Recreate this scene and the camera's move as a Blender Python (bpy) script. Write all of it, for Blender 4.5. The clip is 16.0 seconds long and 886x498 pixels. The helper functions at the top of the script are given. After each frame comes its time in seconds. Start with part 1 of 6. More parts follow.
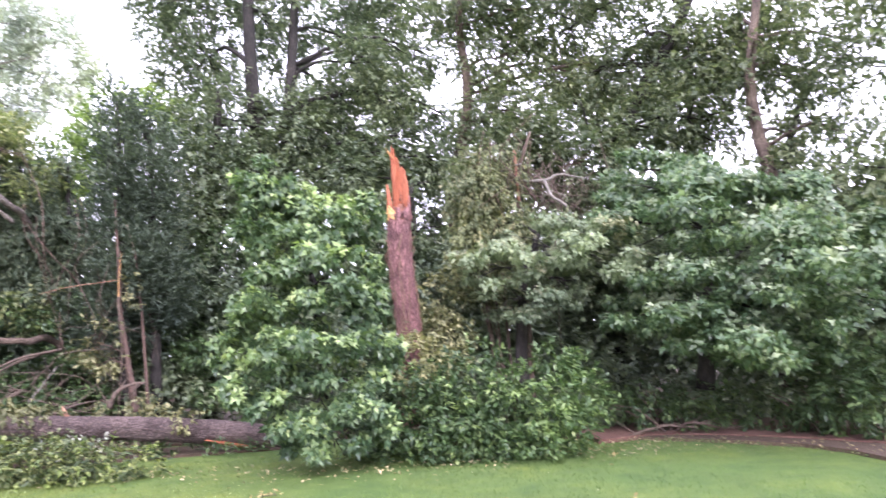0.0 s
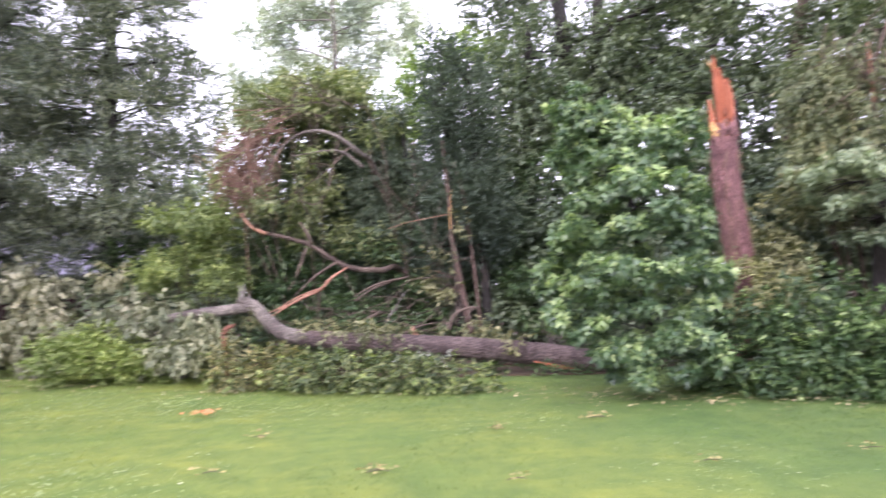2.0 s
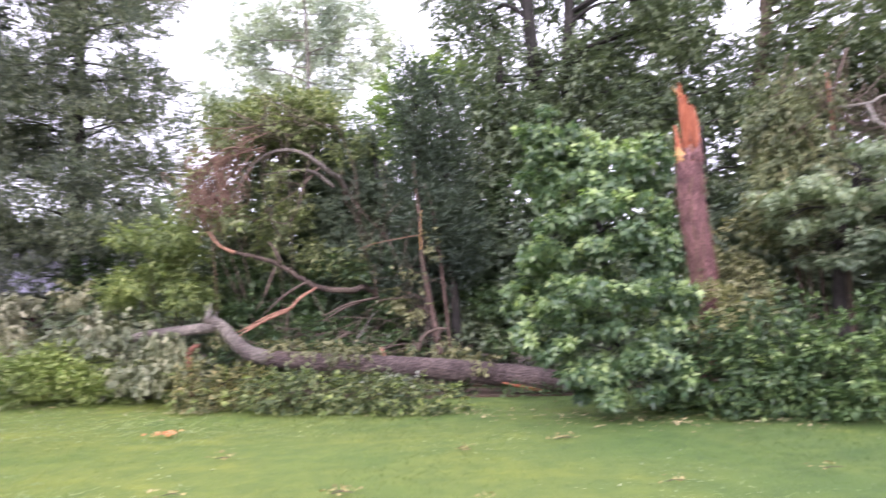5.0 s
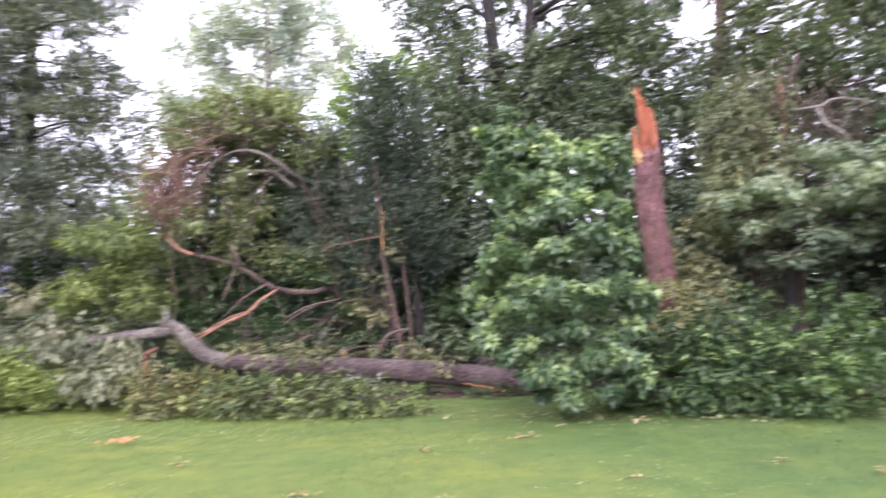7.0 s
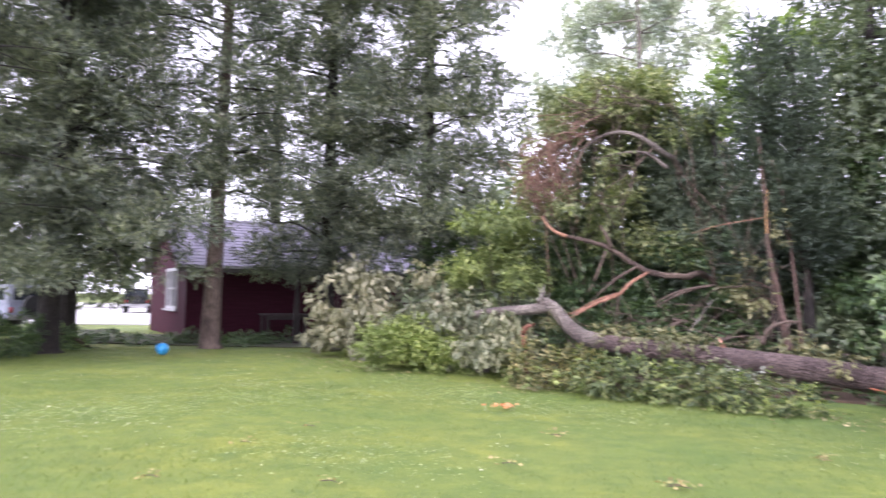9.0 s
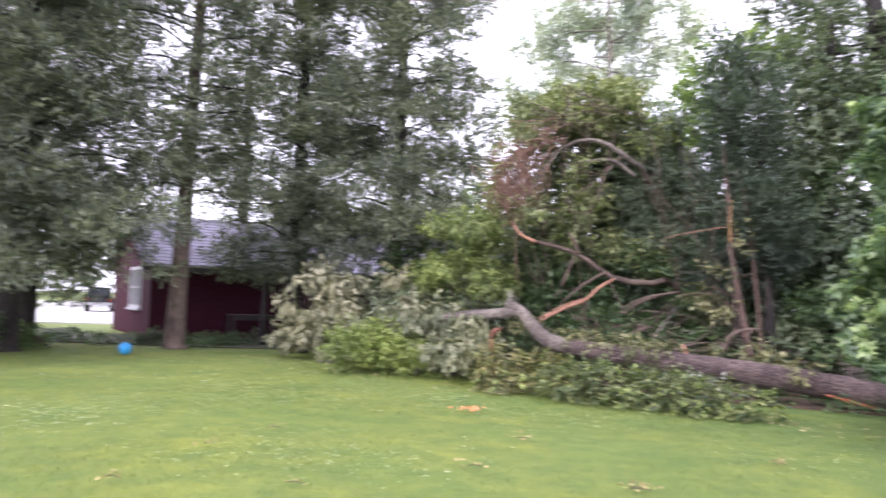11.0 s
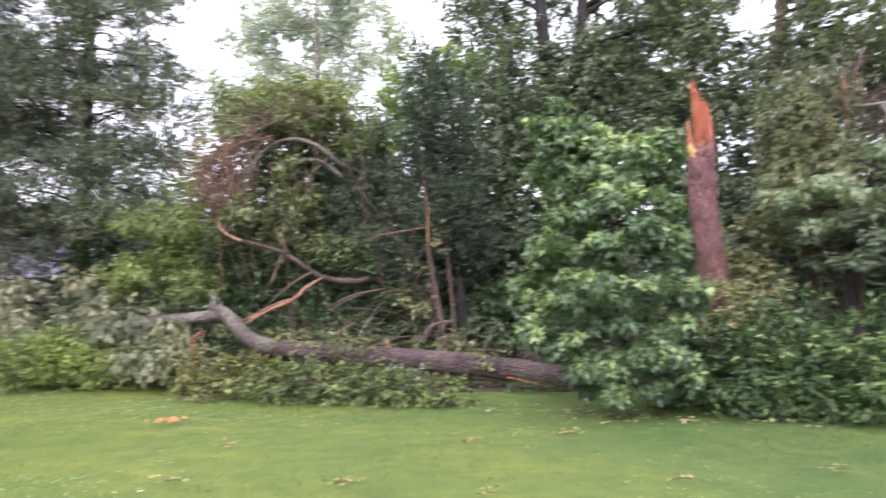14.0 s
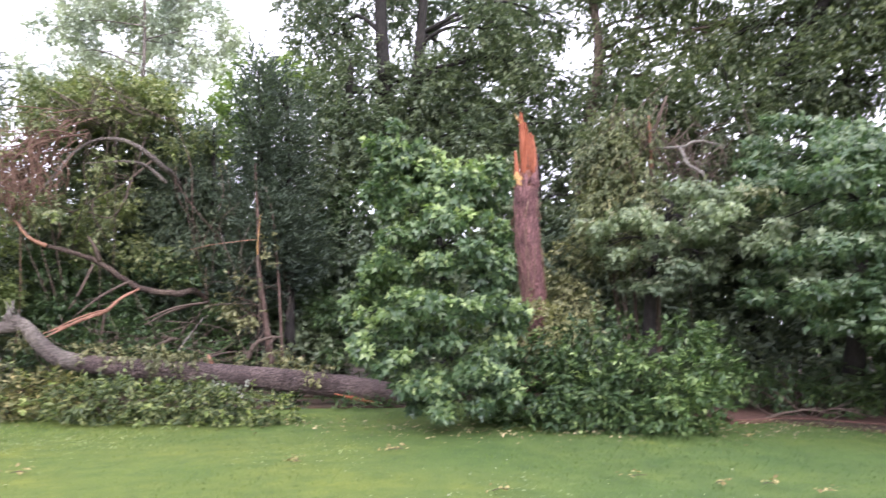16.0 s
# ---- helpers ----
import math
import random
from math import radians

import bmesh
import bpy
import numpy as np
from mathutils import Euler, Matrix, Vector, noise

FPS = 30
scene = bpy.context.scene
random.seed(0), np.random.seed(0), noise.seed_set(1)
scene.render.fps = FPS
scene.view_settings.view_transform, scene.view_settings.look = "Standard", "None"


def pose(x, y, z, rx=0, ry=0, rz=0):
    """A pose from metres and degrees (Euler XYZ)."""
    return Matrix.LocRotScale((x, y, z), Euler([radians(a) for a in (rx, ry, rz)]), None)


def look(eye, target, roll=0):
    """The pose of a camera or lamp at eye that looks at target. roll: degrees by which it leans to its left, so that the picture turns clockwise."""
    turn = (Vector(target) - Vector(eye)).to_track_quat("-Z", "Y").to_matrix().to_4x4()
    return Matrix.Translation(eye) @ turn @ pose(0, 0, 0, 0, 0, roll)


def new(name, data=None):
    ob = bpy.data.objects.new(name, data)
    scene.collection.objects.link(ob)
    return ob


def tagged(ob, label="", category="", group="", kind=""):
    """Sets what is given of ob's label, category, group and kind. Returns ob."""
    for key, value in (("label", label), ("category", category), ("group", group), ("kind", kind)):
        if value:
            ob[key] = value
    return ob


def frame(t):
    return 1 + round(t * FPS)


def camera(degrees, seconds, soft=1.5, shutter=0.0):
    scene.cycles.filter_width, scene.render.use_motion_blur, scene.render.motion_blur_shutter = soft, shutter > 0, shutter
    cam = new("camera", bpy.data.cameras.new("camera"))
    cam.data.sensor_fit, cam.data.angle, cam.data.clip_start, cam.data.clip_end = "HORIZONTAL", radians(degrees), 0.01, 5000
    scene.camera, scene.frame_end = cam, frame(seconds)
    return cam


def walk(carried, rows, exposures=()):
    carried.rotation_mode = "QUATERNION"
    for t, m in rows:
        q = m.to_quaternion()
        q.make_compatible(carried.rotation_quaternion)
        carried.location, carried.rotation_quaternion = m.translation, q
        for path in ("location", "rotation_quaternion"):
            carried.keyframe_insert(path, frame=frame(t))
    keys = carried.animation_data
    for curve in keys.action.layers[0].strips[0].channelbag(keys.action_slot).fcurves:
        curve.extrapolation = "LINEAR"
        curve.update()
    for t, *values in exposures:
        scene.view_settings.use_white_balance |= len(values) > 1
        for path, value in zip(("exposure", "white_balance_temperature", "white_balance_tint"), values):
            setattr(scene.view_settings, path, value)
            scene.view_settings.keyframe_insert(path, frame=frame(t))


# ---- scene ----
# The camera: held by hand at eye height, turning on the spot.
# Rows: seconds, x, y, z, yaw to the left, pitch up, roll (degrees).
PATH = [
    (0.0, 0.032, -0.109, 1.606, -41.15, 7.80, -2.05),
    (0.5, 0.034, -0.114, 1.604, -37.53, 8.07, -1.47),
    (1.0, 0.027, -0.107, 1.601, -31.37, 5.51, -1.07),
    (1.5, 0.018, -0.052, 1.581, -22.58, 3.99, -1.45),
    (2.0, -0.008, -0.017, 1.573, -16.11, 3.04, -2.00),
    (2.5, -0.015, 0.010, 1.565, -10.34, 2.31, -2.25),
    (3.0, -0.005, -0.010, 1.562, -8.48, 1.92, -2.74),
    (3.5, 0.004, -0.012, 1.573, -8.36, 2.12, -2.78),
    (4.0, 0.002, -0.023, 1.565, -10.38, 4.10, -2.72),
    (4.5, 0.014, -0.037, 1.559, -12.83, 3.92, -2.61),
    (5.0, 0.028, -0.036, 1.552, -18.41, 4.71, -1.64),
    (5.2, 0.030, -0.032, 1.560, -20.64, 4.93, -1.42),
    (6.2, 0.055, -0.035, 1.557, -27.50, 5.60, -1.60),
    (7.3, 0.069, -0.036, 1.555, -15.85, 3.80, -0.97),
    (7.5, 0.057, -0.022, 1.548, -11.78, 2.91, 0.40),
    (8.0, 0.030, 0.015, 1.543, -5.59, 2.77, 0.52),
    (8.5, -0.007, 0.062, 1.534, 1.66, 3.60, -0.30),
    (8.7, -0.017, 0.078, 1.527, 4.10, 3.61, 0.16),
    (9.8, -0.020, 0.060, 1.528, 13.00, 4.40, 0.90),
    (10.8, -0.025, 0.033, 1.530, 8.01, 4.61, 1.32),
    (11.0, -0.020, 0.035, 1.520, 5.11, 4.08, 1.55),
    (11.5, -0.062, 0.040, 1.516, 0.53, 4.22, 1.50),
    (12.0, -0.081, 0.044, 1.522, -0.10, 3.37, 1.74),
    (12.5, -0.067, 0.046, 1.521, 0.00, 3.09, 1.00),
    (13.0, -0.017, 0.053, 1.518, -4.39, 3.29, -0.18),
    (13.5, 0.005, 0.045, 1.510, -10.89, 3.18, -0.06),
    (14.0, 0.024, 0.057, 1.516, -17.96, 4.30, -0.37),
    (14.5, -0.001, 0.040, 1.514, -23.02, 3.89, 0.29),
    (15.0, -0.002, 0.038, 1.521, -24.73, 3.31, 0.54),
    (15.5, -0.007, 0.040, 1.538, -28.10, 4.32, -0.05),
    (16.0, -0.026, 0.012, 1.526, -31.50, 5.60, 0.64),
]
cam = camera(63.72, 16.0, soft=1.42, shutter=0.8)


def aim(x, y, z, yaw, pitch, roll):
    a, b = radians(yaw), radians(pitch)
    eye = Vector((x, y, z))
    return look(eye, eye + Vector((-math.sin(a) * math.cos(b), math.cos(a) * math.cos(b), math.sin(b))) * 10, roll)


walk(cam, [(row[0], aim(*row[1:])) for row in PATH], exposures=[(0.0, 1.7, 5800, 23), (1.5, 1.48, 5850, 22), (3.5, 1.28, 5900, 23), (8.0, 1.34, 5850, 23), (11.0, 1.28, 5900, 20.5), (12.5, 1.14, 6100, 16.5), (15.0, 1.16, 5900, 17), (16.0, 1.18, 5900, 16.5)])

# ---- world and light: a bright overcast day ----
world = bpy.data.worlds.new("overcast_sky")
scene.world = world
world.use_nodes = True
wn, wl = world.node_tree.nodes, world.node_tree.links
sky = wn.new("ShaderNodeTexSky")
sky.sky_type, sky.sun_disc = "NISHITA", False
sky.sun_elevation, sky.sun_rotation = radians(35), radians(212)
cloud = wn.new("ShaderNodeMix")
cloud.data_type = "RGBA"
cloud.inputs["Factor"].default_value = 0.9
wl.new(sky.outputs["Color"], cloud.inputs["A"])
cloud.inputs["B"].default_value = (13.0, 12.4, 13.2, 1)
wl.new(cloud.outputs["Result"], wn["Background"].inputs["Color"])
wn["Background"].inputs["Strength"].default_value = 0.12
sun = new("sun", bpy.data.lights.new("sun", "SUN"))
sun.data.energy, sun.data.angle, sun.data.color = 1.3, radians(25), (1.0, 0.96, 0.9)
sun.matrix_world = look((-10, -16, 13), (0, 0, 0))


# ---- materials ----
def nodes_of(name):
    m = bpy.data.materials.new(name)
    m.use_nodes = True
    t = m.node_tree
    return m, t.nodes, t.links, t.nodes["Principled BSDF"]


def noise_node(n, l, scale, detail=4.0, rough=0.6, stretch=None, coord="Object"):
    tc = n.new("ShaderNodeTexCoord")
    out = tc.outputs[coord]
    if stretch:
        mp = n.new("ShaderNodeMapping")
        mp.inputs["Scale"].default_value = stretch
        l.new(out, mp.inputs["Vector"])
        out = mp.outputs["Vector"]
    t = n.new("ShaderNodeTexNoise")
    t.inputs["Scale"].default_value, t.inputs["Detail"].default_value, t.inputs["Roughness"].default_value = scale, detail, rough
    l.new(out, t.inputs["Vector"])
    return t.outputs["Fac"]


def ramp(n, l, fac, stops):
    r = n.new("ShaderNodeValToRGB")
    while len(r.color_ramp.elements) < len(stops):
        r.color_ramp.elements.new(0.5)
    for e, (p, c) in zip(r.color_ramp.elements, stops):
        e.position, e.color = p, (*c, 1)
    l.new(fac, r.inputs["Fac"])
    return r.outputs["Color"]


def mix(n, l, kind, fac, a, b):
    m = n.new("ShaderNodeMix")
    m.data_type, m.blend_type = "RGBA", kind
    for key, v in (("Factor", fac), ("A", a), ("B", b)):
        if isinstance(v, (int, float)):
            m.inputs[key].default_value = v
        elif isinstance(v, tuple):
            m.inputs[key].default_value = (*v, 1)
        else:
            l.new(v, m.inputs[key])
    return m.outputs["Result"]


def bump(n, l, b, height, strength, distance):
    k = n.new("ShaderNodeBump")
    k.inputs["Strength"].default_value, k.inputs["Distance"].default_value = strength, distance
    l.new(height, k.inputs["Height"])
    l.new(k.outputs["Normal"], b.inputs["Normal"])


def wood_shade_tint(n, l):
    """Open turf as it is; towards the wood greener, its shade painted in, with a wandering border."""
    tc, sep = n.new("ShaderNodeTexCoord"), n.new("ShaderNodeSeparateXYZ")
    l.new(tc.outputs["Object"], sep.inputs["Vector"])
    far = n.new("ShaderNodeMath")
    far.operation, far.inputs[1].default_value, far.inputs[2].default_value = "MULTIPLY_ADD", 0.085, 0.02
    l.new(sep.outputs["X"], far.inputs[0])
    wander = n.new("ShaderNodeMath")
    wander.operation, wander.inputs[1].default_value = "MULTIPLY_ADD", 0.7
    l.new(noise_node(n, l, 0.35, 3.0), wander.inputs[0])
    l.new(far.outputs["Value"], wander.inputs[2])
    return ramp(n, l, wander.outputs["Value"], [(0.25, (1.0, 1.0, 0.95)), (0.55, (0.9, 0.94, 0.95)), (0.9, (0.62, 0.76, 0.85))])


def leaf_material(name, dark, mid, light, through_amount=0.35, rough=0.45, patch=0.6, gain=1.22, warm=(1.07, 1.0, 1.08), wood_shade=False):
    """Leaves: each one a shade of its own, whole boughs paler or darker, and light shining through."""
    dark, mid, light = (tuple(min(0.8, gain * w * (0.8 * c + 0.2 * (0.3 * q[0] + 0.6 * q[1] + 0.1 * q[2]))) for c, w in zip(q, warm)) for q in (dark, mid, light))
    m, n, l, b = nodes_of(name)
    geo = n.new("ShaderNodeNewGeometry")
    own = ramp(n, l, geo.outputs["Random Per Island"], [(0.0, dark), (0.55, mid), (1.0, light)])
    big = ramp(n, l, noise_node(n, l, patch, 3.0), [(0.3, (0.62, 0.66, 0.66)), (0.7, (1.25, 1.2, 1.0))])
    colour = mix(n, l, "MULTIPLY", 1.0, own, big)
    if wood_shade:
        colour = mix(n, l, "MULTIPLY", 1.0, colour, wood_shade_tint(n, l))
    l.new(colour, b.inputs["Base Color"])
    b.inputs["Roughness"].default_value = rough
    tr = n.new("ShaderNodeBsdfTranslucent")
    l.new(mix(n, l, "MULTIPLY", 1.0, colour, (1.25, 1.4, 0.8)), tr.inputs["Color"])
    sh = n.new("ShaderNodeMixShader")
    sh.inputs["Fac"].default_value = through_amount
    l.new(b.outputs["BSDF"], sh.inputs[1])
    l.new(tr.outputs["BSDF"], sh.inputs[2])
    l.new(sh.outputs["Shader"], n["Material Output"].inputs["Surface"])
    return m


def bark_material(name, dark, light, scale=9.0, relief=0.03, grain=(1, 1, 0.22)):
    """Furrowed bark: ridges drawn out along the grain, plates, stains and a fine crumble."""
    m, n, l, b = nodes_of(name)
    v = n.new("ShaderNodeTexVoronoi")
    v.feature = "DISTANCE_TO_EDGE"
    v.inputs["Scale"].default_value, v.inputs["Randomness"].default_value = scale * 1.6, 1.0
    tc, mp = n.new("ShaderNodeTexCoord"), n.new("ShaderNodeMapping")
    mp.inputs["Scale"].default_value = grain
    warp = n.new("ShaderNodeTexNoise")
    warp.inputs["Scale"].default_value = 6.0
    l.new(tc.outputs["Object"], warp.inputs["Vector"])
    l.new(tc.outputs["Object"], mp.inputs["Vector"])
    l.new(mix(n, l, "LINEAR_LIGHT", 0.06, mp.outputs["Vector"], warp.outputs["Color"]), v.inputs["Vector"])
    fine = noise_node(n, l, 38.0, 6.0, 0.75)
    ridge = noise_node(n, l, scale * 2.2, 6.0, 0.7, grain)
    plates = ramp(n, l, v.outputs["Distance"], [(0.0, (0.45, 0.45, 0.45)), (0.18, (1, 1, 1))])
    furrow = ramp(n, l, ridge, [(0.32, (0.35, 0.35, 0.35)), (0.62, (1, 1, 1))])
    tone = ramp(n, l, fine, [(0.25, dark), (0.75, light)])
    stain = ramp(n, l, noise_node(n, l, 1.9, 4.0), [(0.3, (0.5, 0.43, 0.46)), (0.5, (1, 0.96, 0.95)), (0.7, (1.6, 1.55, 1.5))])
    body = mix(n, l, "MULTIPLY", 0.8, mix(n, l, "MULTIPLY", 0.75, tone, plates), furrow)
    l.new(mix(n, l, "MULTIPLY", 1.0, body, stain), b.inputs["Base Color"])
    b.inputs["Roughness"].default_value = 0.9
    bump(n, l, b, mix(n, l, "MULTIPLY", 0.8, furrow, plates), 0.9, relief)
    return m


def plain(name, a, c, scale=6.0, rough=0.7, metal=0.0, relief=0.0, stretch=None):
    m, n, l, b = nodes_of(name)
    fac = noise_node(n, l, scale, 5.0, 0.65, stretch)
    l.new(ramp(n, l, fac, [(0.3, a), (0.7, c)]), b.inputs["Base Color"])
    b.inputs["Roughness"].default_value, b.inputs["Metallic"].default_value = rough, metal
    if relief:
        bump(n, l, b, fac, 0.6, relief)
    return m


M_MAPLE = leaf_material("maple_leaf", (0.035, 0.078, 0.034), (0.073, 0.145, 0.056), (0.15, 0.235, 0.09), 0.32, 0.34)
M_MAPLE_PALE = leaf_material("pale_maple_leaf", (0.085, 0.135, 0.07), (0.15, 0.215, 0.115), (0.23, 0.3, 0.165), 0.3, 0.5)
M_SHRUB = leaf_material("shrub_leaf", (0.025, 0.06, 0.02), (0.05, 0.105, 0.03), (0.10, 0.17, 0.045), 0.28, 0.4)
M_LIME = leaf_material("lime_shrub_leaf", (0.1, 0.165, 0.022), (0.19, 0.27, 0.05), (0.32, 0.38, 0.11), 0.35, 0.45)
M_WILT = leaf_material("wilted_oak_leaf", (0.085, 0.10, 0.045), (0.175, 0.185, 0.10), (0.31, 0.31, 0.19), 0.2, 0.6)
M_VINE = leaf_material("vine_leaf", (0.075, 0.112, 0.038), (0.165, 0.215, 0.075), (0.32, 0.35, 0.15), 0.32, 0.45, 0.9)
M_CONIFER = leaf_material("conifer_needle", (0.046, 0.06, 0.046), (0.1, 0.124, 0.088), (0.2, 0.235, 0.155), 0.3, 0.6, 0.5, gain=1.42, warm=(1.05, 1.0, 1.06))
M_CEDAR = leaf_material("cedar_spray", (0.032, 0.058, 0.038), (0.056, 0.09, 0.058), (0.095, 0.134, 0.086), 0.2, 0.6)
M_CEDAR_GREY = leaf_material("grey_cedar_spray", (0.045, 0.076, 0.045), (0.08, 0.124, 0.072), (0.14, 0.185, 0.11), 0.25, 0.6)
M_WOOD = leaf_material("woodland_leaf", (0.064, 0.096, 0.056), (0.108, 0.156, 0.085), (0.18, 0.234, 0.128), 0.3, 0.45, 0.4)
# Far leaves greyed and lightened: distance haze is put into their colour.
M_FAR_HAZE = leaf_material("hazed_far_leaf", (0.3, 0.34, 0.29), (0.38, 0.42, 0.36), (0.48, 0.51, 0.45), 0.25, 0.55, 0.4, warm=(1.0, 1.0, 1.03))
M_DEADLEAF = leaf_material("dead_leaf", (0.17, 0.11, 0.03), (0.29, 0.21, 0.07), (0.42, 0.33, 0.13), 0.15, 0.8, warm=(1.0, 1.0, 1.0))
M_BARK = bark_material("oak_bark", (0.035, 0.022, 0.022), (0.38, 0.28, 0.265), 13.0, 0.085, (0.25, 0.8, 1))
M_BARK_DARK = bark_material("dark_bark", (0.016, 0.013, 0.012), (0.055, 0.046, 0.042), 8.0, 0.02)
M_TWIG = plain("twig_bark", (0.045, 0.031, 0.025), (0.15, 0.105, 0.08), 14.0, 0.85, relief=0.004)
M_GREYTWIG = plain("grey_twig", (0.11, 0.095, 0.085), (0.28, 0.25, 0.22), 14.0, 0.85, relief=0.004)
M_VINESTEM = plain("vine_stem", (0.1, 0.055, 0.042), (0.29, 0.17, 0.125), 12.0, 0.85)
M_STEM = plain("red_brown_stem", (0.05, 0.031, 0.025), (0.165, 0.1, 0.08), 12.0, 0.85, relief=0.006)
M_SPLIT = plain("split_wood", (0.15, 0.036, 0.02), (0.47, 0.15, 0.07), 7.0, 0.75, relief=0.012, stretch=(9, 9, 0.8))
M_SPLIT_PALE = plain("pale_split_wood", (0.42, 0.21, 0.07), (0.68, 0.42, 0.18), 9.0, 0.75, relief=0.008, stretch=(9, 9, 0.8))
M_TORN = plain("torn_bark", (0.17, 0.075, 0.05), (0.44, 0.23, 0.15), 11.0, 0.8, relief=0.01)
M_RED_WOOD = plain("red_heartwood", (0.09, 0.033, 0.022), (0.25, 0.1, 0.06), 9.0, 0.8, relief=0.01)


def lawn_material():
    m, n, l, b = nodes_of("lawn")
    fine = ramp(n, l, noise_node(n, l, 60.0, 7.0, 0.8), [(0.3, (0.074, 0.102, 0.012)), (0.5, (0.113, 0.15, 0.02)), (0.7, (0.165, 0.2, 0.04))])
    blotch = ramp(n, l, noise_node(n, l, 2.6, 5.0, 0.65), [(0.3, (0.68, 0.79, 0.8)), (0.7, (1.36, 1.25, 1.3))])
    patch = ramp(n, l, noise_node(n, l, 0.5, 5.0, 0.6), [(0.3, (0.72, 0.87, 0.8)), (0.52, (1, 1, 1)), (0.68, (1.34, 1.19, 0.95))])
    fine = mix(n, l, "MULTIPLY", 1.0, fine, blotch)
    fine = mix(n, l, "MULTIPLY", 1.0, fine, wood_shade_tint(n, l))
    l.new(mix(n, l, "MULTIPLY", 1.0, fine, patch), b.inputs["Base Color"])
    b.inputs["Roughness"].default_value = 0.85
    bump(n, l, b, noise_node(n, l, 70.0, 5.0, 0.8), 0.5, 0.02)
    return m


M_LAWN = lawn_material()
M_GRASS = leaf_material("grass_blade", (0.098, 0.144, 0.017), (0.132, 0.184, 0.024), (0.18, 0.225, 0.043), 0.3, 0.6, 0.7, warm=(1.0, 1.0, 1.0), wood_shade=True)


# ---- mesh helpers ----
rng = np.random.default_rng(7)


def mesh_of(name, verts, faces_flat, sizes, material, smooth=False):
    """A mesh from arrays: the vertices, all the faces' corners in a row, and each face's number of corners."""
    me = bpy.data.meshes.new(name)
    verts = np.asarray(verts, np.float32).reshape(-1, 3)
    faces_flat, sizes = np.asarray(faces_flat, np.int32).ravel(), np.asarray(sizes, np.int32)
    me.vertices.add(len(verts))
    me.vertices.foreach_set("co", verts.ravel())
    me.loops.add(len(faces_flat))
    me.loops.foreach_set("vertex_index", faces_flat)
    me.polygons.add(len(sizes))
    me.polygons.foreach_set("loop_start", np.concatenate([[0], np.cumsum(sizes)[:-1]]).astype(np.int32))
    me.polygons.foreach_set("use_smooth", np.full(len(sizes), smooth))
    me.update(calc_edges=True)
    me.materials.append(material)
    return me


def child(name, me, parent, label=""):
    ob = new(name, me)
    ob.parent = parent
    return tagged(ob, label)


def part(name, bm, material, parent=None, label="", smooth=False):
    me = bpy.data.meshes.new(name)
    bm.to_mesh(me)
    bm.free()
    me.materials.append(material)
    if smooth:
        me.polygons.foreach_set("use_smooth", [True] * len(me.polygons))
    ob = new(name, me)
    ob.parent = parent
    return tagged(ob, label)


def thing(name, place, label, category, group="", kind=""):
    ob = new(name)
    ob.location = place
    return tagged(ob, label, category, group, kind)


def box(bm, lo, hi, m=None):
    vs = [bm.verts.new((x, y, z)) for x in (lo[0], hi[0]) for y in (lo[1], hi[1]) for z in (lo[2], hi[2])]
    for f in ((0, 1, 3, 2), (4, 6, 7, 5), (0, 4, 5, 1), (2, 3, 7, 6), (0, 2, 6, 4), (1, 5, 7, 3)):
        bm.faces.new([vs[i] for i in f])
    if m is not None:
        bmesh.ops.transform(bm, matrix=m, verts=vs)
    return vs


def smooth_line(points, steps):
    """A soft line through the points (Catmull-Rom)."""
    p = np.asarray(points, float)
    p = np.vstack([2 * p[0] - p[1], p, 2 * p[-1] - p[-2]])
    out = []
    for i in range(1, len(p) - 2):
        for t in np.linspace(0, 1, steps, endpoint=False):
            a, b, c, d = p[i - 1 : i + 3]
            out.append(0.5 * (2 * b + (c - a) * t + (2 * a - 5 * b + 4 * c - d) * t * t + (3 * b - a - 3 * c + d) * t**3))
    out.append(p[-2])
    return np.array(out)


def tube_arrays(points, radii, sides=8, rough=0.0, steps=4, wobble=0.0, rnd=rng):
    line = smooth_line(np.column_stack([points, np.broadcast_to(radii, len(points))]), steps)
    c, r = line[:, :3], line[:, 3].clip(0.002)
    if wobble:
        c = c + rnd.normal(0, wobble, c.shape) * np.linspace(0.2, 1, len(c))[:, None]
    d = np.gradient(c, axis=0)
    d /= np.linalg.norm(d, axis=1, keepdims=True) + 1e-9
    ref = np.where(np.abs(d[:, 2:3]) > 0.9, [[1.0, 0, 0]], [[0, 0, 1.0]])
    u = np.cross(d, ref)
    u /= np.linalg.norm(u, axis=1, keepdims=True)
    w = np.cross(d, u)
    a = np.linspace(0, 2 * np.pi, sides, endpoint=False)
    ring = np.cos(a)[None, :, None] * u[:, None] + np.sin(a)[None, :, None] * w[:, None]
    lump = 1 + rough * (rnd.random((len(c), sides)) - 0.5) * 2
    v = c[:, None] + ring * (r[:, None] * lump)[..., None]
    n = len(c)
    i, j = np.meshgrid(np.arange(n - 1), np.arange(sides), indexing="ij")
    k = (j + 1) % sides
    f = np.stack([i * sides + j, i * sides + k, (i + 1) * sides + k, (i + 1) * sides + j], -1).reshape(-1, 4)
    flat, sizes = [f.ravel()], [np.full(len(f), 4)]
    for cap in (np.arange(sides)[::-1], (n - 1) * sides + np.arange(sides)):
        flat.append(cap)
        sizes.append([sides])
    return v.reshape(-1, 3), np.concatenate(flat), np.concatenate(sizes)


